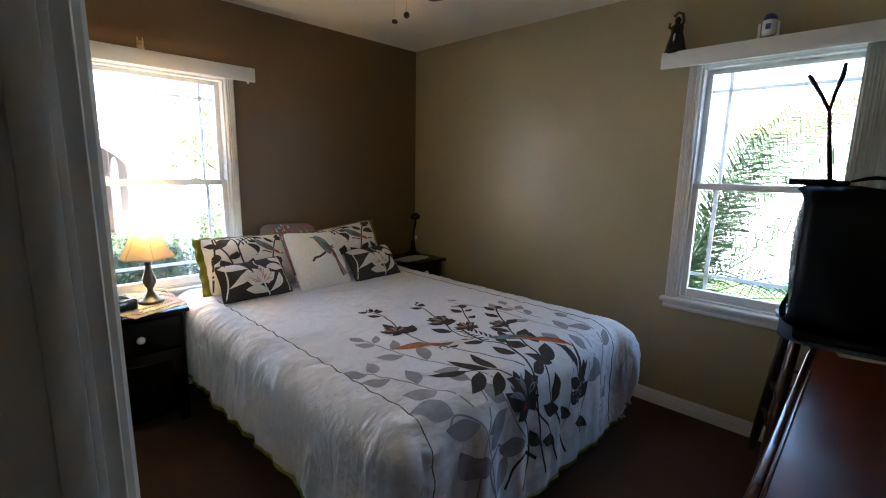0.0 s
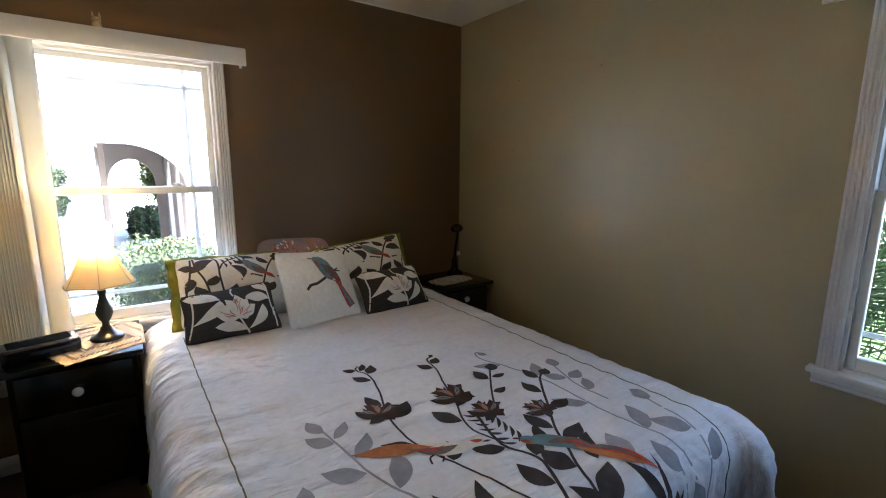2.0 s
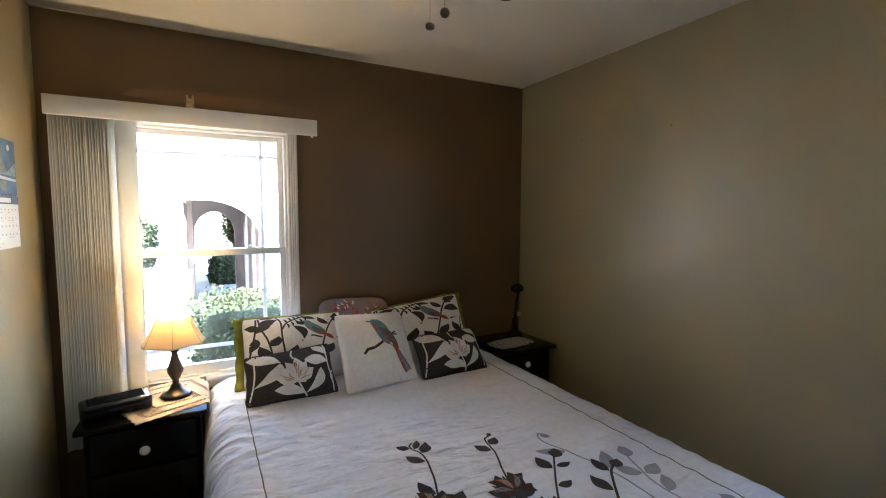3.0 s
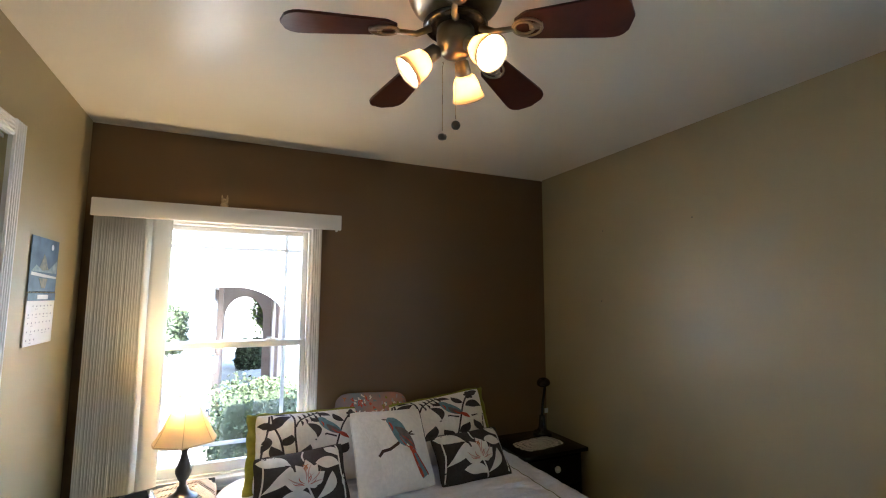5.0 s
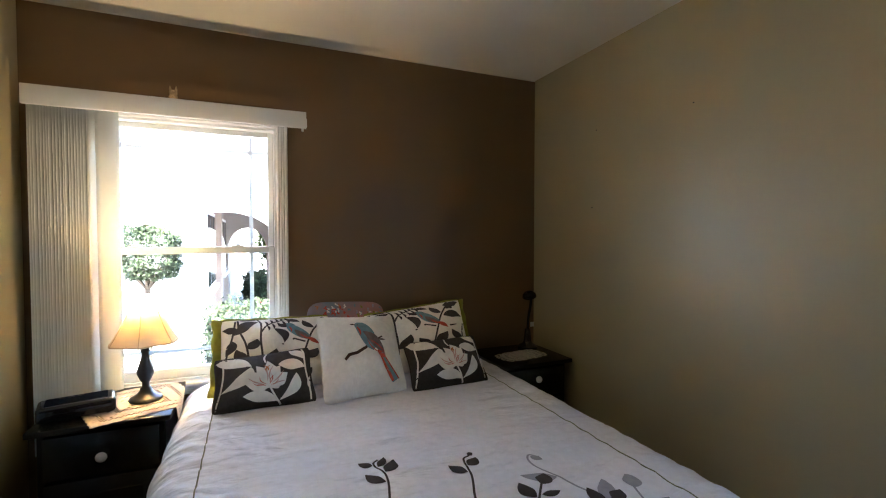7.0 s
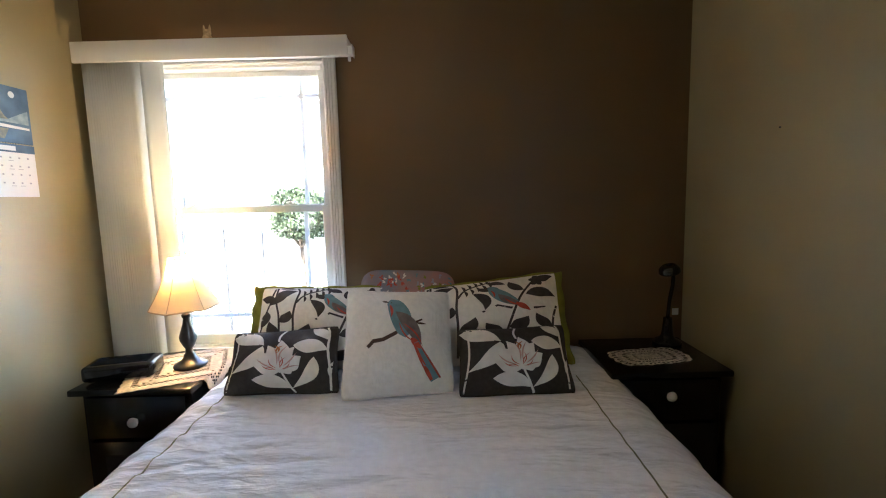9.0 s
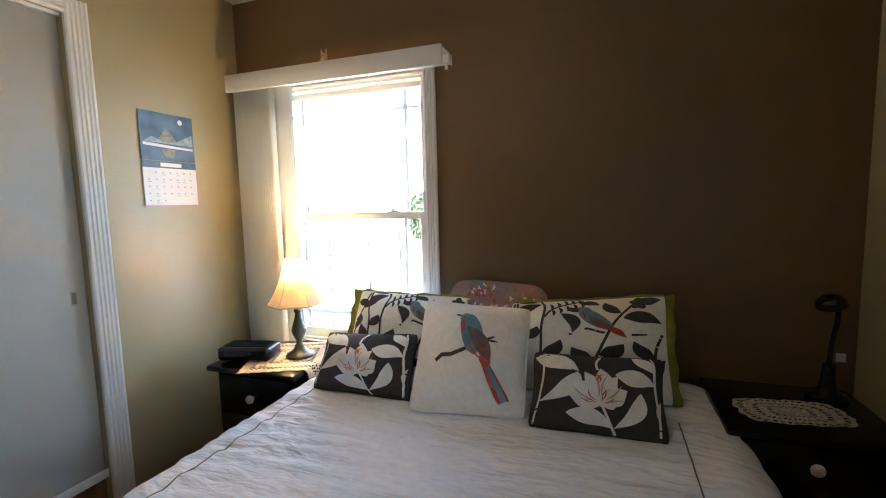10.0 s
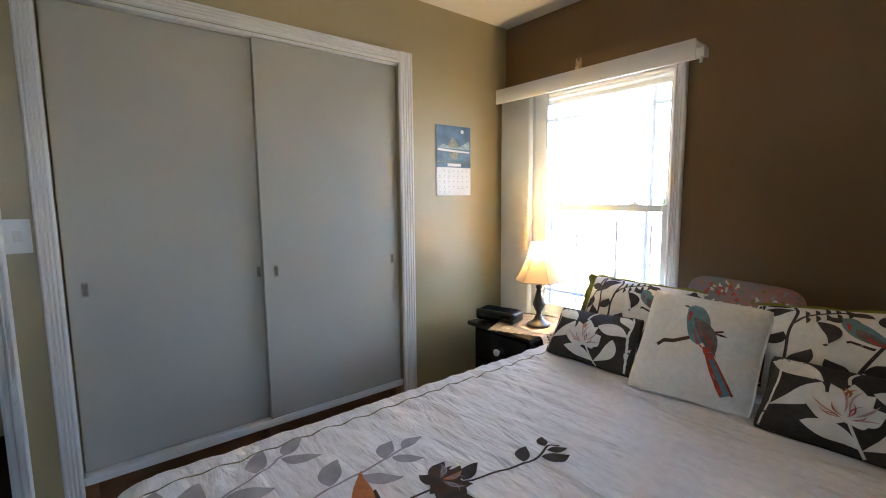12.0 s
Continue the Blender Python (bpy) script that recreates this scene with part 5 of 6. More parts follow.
# ---- ceiling fan ----
def fan():
    hx, hy = -1.369, 1.531
    e = thing("ceiling_fan", (hx, hy, ZC), "mahogany and pewter ceiling fan at rest with three lit shades", "ceiling fan")
    part("canopy", lathe([(0.078, 0.0), (0.080, -0.006), (0.070, -0.010)], 40), PEWTER, e)
    part("motor", lathe([(0.072, -0.008), (0.118, -0.010), (0.130, -0.028), (0.130, -0.042), (0.122, -0.058), (0.102, -0.074), (0.066, -0.080)], 48), PEWTER, e, "antique pewter motor housing")
    part("vent_ring", lathe([(0.058, -0.171), (0.088, -0.169), (0.080, -0.178), (0.055, -0.180)], 40), BLACKP, e)
    part("switch_housing", lathe([(0.050, -0.176), (0.052, -0.200), (0.050, -0.232), (0.036, -0.250), (0.014, -0.256)], 40), PEWTER, e, "round switch housing")
    zb = -0.190
    for k in range(5):
        a = radians(261.8 - 72 * k)
        bl = bmesh.new()
        n = 26
        top, bot = [], []
        for i in range(n + 1):
            t = i / n
            x = 0.165 + 0.285 * t
            w = 0.042 + 0.022 * min(1, t * 1.3)
            if t > 0.84:
                w *= math.sqrt(max(0.0, 1 - ((t - 0.84) / 0.16) ** 2)) * 0.98 + 0.02
            if t < 0.10:
                w *= 0.55 + 4.5 * t
            for s, lst in ((1, top), (-1, bot)):
                lst.append((x, s * w))
        outline = top + bot[::-1]
        up = [bl.verts.new((x, y, 0.0035)) for x, y in outline]
        dn = [bl.verts.new((x, y, -0.0035)) for x, y in outline]
        bl.faces.new(up)
        bl.faces.new(dn[::-1])
        m = len(outline)
        for i in range(m):
            bl.faces.new((up[i], dn[i], dn[(i + 1) % m], up[(i + 1) % m]))
        bmesh.ops.recalc_face_normals(bl, faces=bl.faces)
        M = Matrix.Rotation(a, 4, "Z") @ Matrix.Translation((0, 0, zb + 0.006)) @ Matrix.Rotation(radians(6.5), 4, "Y") @ Matrix.Rotation(radians(-11), 4, "X")
        bmesh.ops.transform(bl, matrix=M, verts=bl.verts)
        b = part("blade", bl, BLADEW, e, smooth=False)
        arm = tube([(0.070, 0, 0.004), (0.110, 0, -0.012), (0.160, 0, -0.008)], [0.010, 0.008, 0.007], 8)
        for r, cx in ((0.030, 0.195), (0.020, 0.188)):
            tube([(cx + r * math.cos(t) * 1.25, r * math.sin(t), -0.0085) for t in [2 * math.pi * j / 24 for j in range(25)]], 0.0035, 6, bm=arm)
        box_bm(0.200, 0.235, -0.010, 0.010, -0.008, -0.0036, bm=arm)
        bmesh.ops.transform(arm, matrix=M, verts=arm.verts)
        part("blade_iron", arm, PEWTER, b, "antique brass blade bracket")
    glow = bpy.data.materials.new("lit_glass")
    glow.use_nodes = True
    N, Lk = glow.node_tree.nodes, glow.node_tree.links
    out = N["Material Output"]
    N.remove(N["Principled BSDF"])
    gd, gt_, gg, m1, m2 = (N.new("ShaderNode" + k) for k in ("BsdfDiffuse", "BsdfTranslucent", "BsdfGlossy", "MixShader", "MixShader"))
    gd.inputs[0].default_value = (0.75, 0.60, 0.42, 1)
    gt_.inputs[0].default_value = (0.62, 0.47, 0.30, 1)
    gg.inputs["Roughness"].default_value = 0.15
    m1.inputs[0].default_value, m2.inputs[0].default_value = 0.5, 0.06
    Lk.new(gd.outputs[0], m1.inputs[1])
    Lk.new(gt_.outputs[0], m1.inputs[2])
    Lk.new(m1.outputs[0], m2.inputs[1])
    Lk.new(gg.outputs[0], m2.inputs[2])
    Lk.new(m2.outputs[0], out.inputs[0])
    bulbm = emitting("fan_bulb", (1.0, 0.74, 0.44), 8.0)
    for k, (az, tilt) in enumerate([(radians(255), 48), (radians(15), 52), (radians(135), 40)]):
        M = Matrix.Translation((0.040 * math.cos(az), 0.040 * math.sin(az), -0.232)) @ Matrix.Rotation(az, 4, "Z") @ Matrix.Rotation(radians(-tilt), 4, "Y") @ Matrix.Scale(0.95, 4)
        arm = lathe([(0.008, 0.0), (0.010, -0.010), (0.021, -0.018), (0.023, -0.055), (0.020, -0.060)], 24)
        bmesh.ops.transform(arm, matrix=M, verts=arm.verts)
        a1 = part("lamp_holder", arm, PEWTER, e)
        sh = lathe([(0.020, -0.056), (0.030, -0.064), (0.037, -0.085), (0.041, -0.110), (0.048, -0.128)], 32, cap=False)
        bmesh.ops.transform(sh, matrix=M, verts=sh.verts)
        s1 = part("glass_shade", sh, glow, a1, "lit frosted glass shade")
        s1.modifiers.new("thick", "SOLIDIFY").thickness = 0.002
        rim = tube([(0.048 * math.cos(t), 0.048 * math.sin(t), -0.128) for t in [2 * math.pi * j / 32 for j in range(33)]], 0.0016, 6)
        bmesh.ops.transform(rim, matrix=M, verts=rim.verts)
        part("rim", rim, BRONZE, s1)
        bu = lathe([(0.010, -0.060), (0.018, -0.075), (0.024, -0.095), (0.020, -0.112), (0.006, -0.120)], 20)
        bmesh.ops.transform(bu, matrix=M, verts=bu.verts)
        part("bulb", bu, bulbm, a1)
    for x, y, z, kind in ((-0.098, 0.006, -0.446, 0), (-0.040, 0.020, -0.430, 1)):
        top = Vector((x * 0.9, y, -0.225))
        ch = bmesh.new()
        L = top.z - z
        tube([(x, y, z + 0.018), (x, y, top.z - 0.01), tuple(top)], 0.0008, 5, bm=ch)
        nb = int(L / 0.012)
        for j in range(nb):
            s = bmesh.new()
            bmesh.ops.create_icosphere(s, subdivisions=1, radius=0.0014)
            join(ch, s, Matrix.Translation((x, y, z + 0.020 + 0.012 * j)))
        c = part("pull_chain", ch, BRASS, e)
        f = lathe([(0.003, 0.010), (0.011, 0.008), (0.013, 0.0), (0.011, -0.008), (0.003, -0.010)], 20)
        M = Matrix.Translation((x, y, z)) @ (pose(0, 0, 0, 0, 90, 0) if kind else pose(0, 0, 0, 0, 0, 0)) @ Matrix.Diagonal((1, 1, 0.8, 1))
        bmesh.ops.transform(f, matrix=M, verts=f.verts)
        part("fob", f, BRONZE, c)
    # the parts below the motor, set close up under the ceiling
    low = Matrix.Translation((0, 0, 0.052)) @ Matrix.Scale(1.02, 4)
    for ob in e.children_recursive:
        if ob.name.split(".")[0] not in ("canopy", "motor"):
            ob.data.transform(low)


fan()


# ---- wall calendar ----
cal = thing("wall_calendar", (-2.550, YS, 1.585), "open wall calendar with a blue moonlit mountain lake picture", "calendar")
hw = 0.133
part("sheet", box_bm(-hw, hw, 0.003, 0.006, -0.195, 0.0), PAPER, cal, "white month page", smooth=False)
NIGHT = mat("night_picture", (0.12, 0.20, 0.30), 0.5, vary=0.1, scale=9, color2=(0.05, 0.09, 0.15))
part("picture", box_bm(-hw, hw, 0.003, 0.0055, 0.004, 0.212), NIGHT, cal, "blue night landscape picture", smooth=False)
SNOW = mat("pale_picture", (0.35, 0.42, 0.46), 0.5, vary=0.1, scale=40, color2=(0.20, 0.28, 0.33))
PEAK = mat("rock_picture", (0.30, 0.28, 0.20), 0.5, vary=0.1, scale=50, color2=(0.15, 0.17, 0.16))


def flat_shape(name, pts, y, material):
    b = bmesh.new()
    lo = [b.verts.new((x, y, z)) for x, z in pts]
    hi = [b.verts.new((x, y + 0.0005, z)) for x, z in pts]
    b.faces.new(hi)
    b.faces.new(lo[::-1])
    for i in range(len(pts)):
        b.faces.new((lo[i], hi[i], hi[(i + 1) % len(pts)], lo[(i + 1) % len(pts)]))
    bmesh.ops.recalc_face_normals(b, faces=b.faces)
    part(name, b, material, cal, smooth=False)


flat_shape("mountain", [(0.06, 0.085), (0.03, 0.12), (0.012, 0.150), (-0.004, 0.140), (-0.03, 0.10), (-0.05, 0.085)], 0.0058, PEAK)
flat_shape("hills", [(hw - 0.01, 0.080), (0.08, 0.105), (0.02, 0.085), (-0.04, 0.090), (-0.09, 0.115), (-hw + 0.01, 0.13), (-hw + 0.01, 0.078)], 0.0064, SNOW)
flat_shape("shore", [(hw - 0.01, 0.066), (hw - 0.01, 0.078), (0.0, 0.072), (-hw + 0.01, 0.066), (-hw + 0.01, 0.058), (0.0, 0.060)], 0.0070, PAPER)
flat_shape("reflection", [(0.045, 0.056), (0.015, 0.018), (-0.02, 0.018), (-0.04, 0.056)], 0.0058, PEAK)
flat_shape("moon", [(-0.066 + 0.012 * math.cos(t), 0.182 + 0.012 * math.sin(t)) for t in [k * math.pi / 10 for k in range(20)]], 0.0058, PAPER)
part("header_band", box_bm(-hw, hw, 0.006, 0.0072, -0.030, 0.0), NIGHT, cal, "dark blue header band", smooth=False)
part("month_label", box_bm(-0.055, 0.050, 0.0072, 0.0080, -0.024, -0.007), PAPER, cal, smooth=False)
bm = bmesh.new()
rs = random.Random(7)
for r in range(5):
    for c in range(7):
        if (r == 0 and c < 1) or (r == 4 and c > 2):
            continue
        x, z = hw - 0.024 - c * 0.035, -0.050 - r * 0.031
        bm = box_bm(x - 0.004, x + 0.003, 0.006, 0.0064, z - 0.003, z + 0.003)
        if rs.random() < 0.2:
            box_bm(x - 0.012, x + 0.008, 0.006, 0.0064, z - 0.012, z - 0.010, bm=bm)
        part("date_mark", bm, GREYP, cal, smooth=False)
wires = bmesh.new()
for k in range(20):
    x = -hw + 0.012 + k * (2 * hw - 0.024) / 19
    tube([(x, 0.004 + 0.004 * math.cos(t), 0.002 + 0.005 * math.sin(t)) for t in [2 * math.pi * j / 8 for j in range(9)]], 0.0006, 4, bm=wires)
part("binding", wires, IRON, cal)


# ---- dresser, stool and television ----
def dresser():
    e = thing("dresser", (0, 0, 0), "glossy cherry-stained dresser with brass pulls, beside the stool", "dresser")
    x0, x1, y0, y1, z = 0.006, 0.57, 1.02, 2.26, 0.835
    part("top", box_bm(x0, x1, y0, y1, z - 0.028, z, bevel=0.007, seg=3), CHERRY, e, smooth="auto")
    part("edge_moulding", box_bm(x0 - 0.008, x0 + 0.013, y0 + 0.004, y1 - 0.004, z - 0.020, z + 0.004, bevel=0.006, seg=4), CHERRYG, e, "glossy moulded front edge")
    part("edge_moulding", box_bm(x0 + 0.014, x0 + 0.021, y0 + 0.004, y1 - 0.004, z - 0.004, z + 0.0025, bevel=0.0028, seg=3), CHERRYG, e)
    part("body", box_bm(x0 + 0.040, x1 - 0.01, y0 + 0.02, y1 - 0.02, 0.07, z - 0.028, bevel=0.003, seg=1), CHERRY, e, smooth=False)
    part("plinth", box_bm(x0 + 0.050, x1 - 0.02, y0 + 0.03, y1 - 0.03, 0.0, 0.07), CHERRY, e, smooth=False)
    for r in range(3):
        for c in range(2):
            ya = y0 + 0.045 + c * 0.585
            za = 0.095 + r * 0.235
            d = part("drawer", box_bm(x0 + 0.024, x0 + 0.040, ya, ya + 0.565, za, za + 0.215, bevel=0.005), CHERRY, e, smooth="auto")
            for dy_ in (0.15, 0.41):
                b = bmesh.new()
                y = ya + dy_
                tube(smooth_line([(x0 + 0.024, y - 0.035, za + 0.12), (x0 + 0.004, y - 0.030, za + 0.100), (x0 + 0.002, y, za + 0.090), (x0 + 0.004, y + 0.030, za + 0.100), (x0 + 0.024, y + 0.035, za + 0.12)], 4), 0.003, 6, bm=b)
                box_bm(x0 + 0.0225, x0 + 0.0245, y - 0.045, y + 0.045, za + 0.095, za + 0.135, bevel=0.0008, seg=1, bm=b)
                part("handle", b, BRASS, d, "brass bail pull", smooth="auto")


dresser()


def stool():
    cx, cy = -0.005, 2.815
    e = thing("stool", (cx, cy, 0), "dark wooden bar stool standing under the television", "stool")
    part("seat", lathe([(0.0, 0.772), (0.150, 0.772), (0.172, 0.780), (0.178, 0.795), (0.170, 0.806), (0.0, 0.806)][1:-1], 40), STOOLW, e)
    feet = []
    for k in range(4):
        a = radians(59 + 90 * k)
        f = Vector((0.235 * math.cos(a), 0.235 * math.sin(a), 0))
        t = Vector((0.135 * math.cos(a), 0.135 * math.sin(a), 0.775))
        feet.append((f, t))
        part("leg", tube([f, f.lerp(t, 0.3), f.lerp(t, 0.7), t], [0.019, 0.023, 0.024, 0.021], 12), STOOLW, e)
    for k in range(4):
        for h in ((0.25, 0.45, 0.62) if k % 2 == 0 else (0.32, 0.52)):
            a, b = feet[k], feet[(k + 1) % 4]
            part("rung", tube([a[0].lerp(a[1], h), b[0].lerp(b[1], h)], 0.011, 10), STOOLW, e)


stool()

def television():
    e = thing("television", (0.035, 2.50, 0.836), "old black tube television standing beside the window", "television", rz=6)
    y0, y1 = -0.30, 0.30
    bb = bmesh.new()
    pts = [(-0.165, 0.29), (-0.165, -0.18)] + [(-0.045 - 0.12 * math.cos(radians(15 * k)), -0.18 - 0.12 * math.sin(radians(15 * k))) for k in range(1, 7)] + [(0.20, -0.30), (0.30, -0.24), (0.34, -0.14), (0.34, 0.29)]
    low, top = [bb.verts.new((x, y, 0.0)) for x, y in pts], [bb.verts.new((x, y, 0.007)) for x, y in pts]
    bb.faces.new(low[::-1])
    bb.faces.new(top)
    for k in range(len(pts)):
        q = (k + 1) % len(pts)
        bb.faces.new((low[k], low[q], top[q], top[k]))
    bmesh.ops.recalc_face_normals(bb, faces=bb.faces)
    part("board", bb, dull_gloss(mat("blue_grey_board", (0.07, 0.10, 0.145), 0.6, vary=0.05, scale=8), 0.02, 0.4), e, "thin blue-grey board", smooth=False)
    part("base_plate", box_bm(-0.120, 0.30, y0 + 0.03, y1 - 0.03, 0.0075, 0.034, bevel=0.012, seg=3), TVP, e, smooth="auto")
    # rounded front bezel and tapering back, by rings along x
    rings = [(-0.140, 0.93, 0.93), (-0.130, 0.97, 0.97), (-0.110, 1.0, 1.0), (0.02, 1.0, 1.0), (0.05, 0.97, 0.98), (0.12, 0.93, 0.95), (0.30, 0.80, 0.80), (0.34, 0.72, 0.70)]
    bm = bmesh.new()
    vs = []
    n = 64
    hw_, hh, zc = 0.30, 0.262, 0.294
    for x, sy, sz in rings:
        ring = []
        for k in range(n):
            t = 2 * math.pi * (k + 0.5) / n
            c, s = math.cos(t), math.sin(t)
            e6 = 1 / (abs(c) ** 5 + abs(s) ** 5) ** (1 / 5)
            ring.append(bm.verts.new((x - (0.03 * (1 - (c * e6) ** 2) if x < -0.1 else 0), hw_ * sy * c * e6, zc + hh * sz * s * e6 - (0.01 if x > 0.1 else 0) * 0)))
        vs.append(ring)
    for a, b in zip(vs, vs[1:]):
        for k in range(n):
            bm.faces.new((a[k], a[(k + 1) % n], b[(k + 1) % n], b[k]))
    bm.faces.new(vs[-1])
    bmesh.ops.recalc_face_normals(bm, faces=bm.faces)
    part("case", bm, TVP, e, "matt black plastic case", smooth="auto")
    # bulging tube face
    bm = bmesh.new()
    m = 20
    g = [[bm.verts.new((-0.126 - 0.034 * (1 - (2 * i / m - 1) ** 2 * 0.5 - (2 * j / m - 1) ** 2 * 0.5), -0.276 + 0.552 * i / m, zc - 0.215 + 0.455 * j / m)) for j in range(m + 1)] for i in range(m + 1)]
    for i in range(m):
        for j in range(m):
            bm.faces.new((g[i][j], g[i][j + 1], g[i + 1][j + 1], g[i + 1][j]))
    part("screen", bm, SCREEN, e, "glossy dark curved screen")
    for k in range(5):
        part("button", box_bm(-0.148, -0.136, -0.08 + 0.035 * k, -0.062 + 0.035 * k, 0.045, 0.055, bevel=0.001, seg=1), BLACKP, e, smooth=False)


television()

tvp = thing("paper_sheet", (0.10, 2.20, 0.8355), "white sheet of paper on the dresser's end", "paper", rz=12)
part("sheet", box_bm(-0.03, 0.14, -0.03, 0.06, 0.0, 0.001), PAPER, tvp, smooth=False)
cb = thing("converter_box", (-0.09, 2.46, 1.392), "flat black converter box on the television", "converter box", rz=4)
part("body", box_bm(-0.07, 0.07, -0.06, 0.06, 0.0, 0.024, bevel=0.004), BLACKP, cb, smooth="auto")
an = thing("tv_antenna", (-0.030, 2.44, 1.392), "black forked indoor antenna on the television", "antenna")
part("base", box_bm(-0.050, 0.050, -0.036, 0.036, 0.0, 0.020, bevel=0.008, seg=3), BLACKP, an)
part("mast", tube([(-0.008, 0, 0.018), (-0.026, 0, 0.14), (-0.043, 0, 0.274)], [0.0085, 0.0075, 0.0065], 10), BLACKP, an)
part("arm", tube([(-0.043, 0, 0.270), (-0.070, 0.0, 0.325), (-0.112, 0.0, 0.395), (-0.120, 0, 0.405)], [0.0055, 0.0065, 0.0085, 0.006], 10), BLACKP, an)
part("arm", tube([(-0.043, 0, 0.270), (-0.034, 0.0, 0.335), (-0.020, 0.0, 0.395), (-0.018, 0.0, 0.435)], [0.0055, 0.0065, 0.0085, 0.006], 10), BLACKP, an)
part("cable", tube(smooth_line([(0.05, 0.02, 0.018), (0.12, 0.05, 0.035), (0.20, 0.10, 0.010), (0.28, 0.16, -0.05), (0.32, 0.22, -0.30)], 6), 0.0035, 6), BLACKP, an)
part("cable", tube(smooth_line([(0.05, 0.00, 0.016), (0.13, 0.02, 0.028), (0.22, 0.05, 0.000), (0.30, 0.12, -0.06)], 6), 0.0035, 6), BLACKP, an)


# ---- small figures on the valances: plain shapes ----
f1 = thing("figurine", (-2.905, 0.93, 2.026), "small amber glass figurine on the white valance", "figurine")
GLF = mat("amber_glass", (0.55, 0.42, 0.25), 0.15, vary=0.3, scale=60)
b = lathe([(0.016, 0), (0.019, 0.008), (0.021, 0.022), (0.016, 0.036), (0.017, 0.046), (0.013, 0.056), (0.004, 0.060)], 20)
for s in (-1, 1):
    join(b, lathe([(0.003, 0), (0.007, 0.02), (0.006, 0.04), (0.002, 0.058)], 10), Matrix.Translation((0, s * 0.009, 0.020)) @ pose(0, 0, 0, s * -4, 0, 0))
part("body", b, GLF, f1)

f2 = thing("statuette", (-0.80, 2.945, 2.062), "dark statuette with raised arms on the white valance", "statuette")
b = lathe([(0.050, 0), (0.054, 0.012), (0.044, 0.06), (0.029, 0.11), (0.032, 0.14), (0.014, 0.155), (0.017, 0.175), (0.007, 0.190)], 24)
tube([(0.018, 0, 0.135), (0.030, 0, 0.165), (0.022, 0, 0.200), (0.0, 0, 0.212), (-0.022, 0, 0.195)], 0.007, 8, bm=b)
tube([(-0.020, 0, 0.130), (-0.042, 0, 0.145), (-0.040, 0, 0.165)], 0.007, 8, bm=b)
part("body", b, BLACKP, f2)
b = lathe([(0.020, 0.002), (0.018, 0.05), (0.006, 0.10)], 16)
bmesh.ops.transform(b, matrix=Matrix.Translation((0, -0.030, 0)) @ Matrix.Diagonal((0.7, 0.9, 1, 1)), verts=b.verts)
part("front", b, CERAM, f2)

f3 = thing("toy_robot", (-0.385, 2.945, 2.062), "small white and blue barrel-shaped toy robot on the valance", "toy")
part("body", lathe([(0.026, 0.022), (0.030, 0.030), (0.030, 0.085), (0.030, 0.088)], 28), CERAM, f3)
part("dome", lathe([(0.030, 0.088), (0.029, 0.098), (0.022, 0.112), (0.010, 0.120), (0.003, 0.122)], 28), mat("blue_plastic", (0.04, 0.06, 0.20), 0.3), f3, "blue dome")
for s in (-1, 1):
    part("leg", box_bm(s * 0.038 - 0.006, s * 0.038 + 0.006, -0.012, 0.012, 0.008, 0.080, bevel=0.003), CERAM, f3, smooth="auto")
    part("foot", box_bm(s * 0.038 - 0.010, s * 0.038 + 0.010, -0.020, 0.020, 0.0, 0.014, bevel=0.003), CERAM, f3, smooth="auto")
part("panel", box_bm(-0.010, 0.010, -0.0325, -0.028, 0.045, 0.070, bevel=0.001, seg=1), mat("blue_panel", (0.05, 0.08, 0.25), 0.3), f3, smooth=False)

# nail marks on the beige wall
for k, (x, z) in enumerate([(-2.40, 1.98), (-1.80, 1.97), (-2.43, 1.55)]):
    n_ = thing("wall_nail", (x, YN, z), "tiny dark nail in the beige wall", "nail")
    nb = lathe([(0.003, 0), (0.003, 0.004), (0.0015, 0.005)], 8)
    bmesh.ops.transform(nb, matrix=pose(0, 0, 0, 90, 0, 0), verts=nb.verts)
    part("head", nb, BRONZE, n_)


# ---- outdoors ----
ZG = -0.35
mesh_ob("ground", box_bm(-400, 400, -400, 400, ZG - 0.2, ZG), GROUND, smooth=False, kind="structure")
mesh_ob("pavement", box_bm(-14.0, -5.9, -2.6, 0.62, ZG, ZG + 0.05), CONCRETE, smooth=False, kind="structure")
mesh_ob("foundation", box_bm(XW - 0.14, XE + 0.14, -1.32, YN + 0.14, ZG, -0.12), STUCCO, smooth=False, kind="structure")


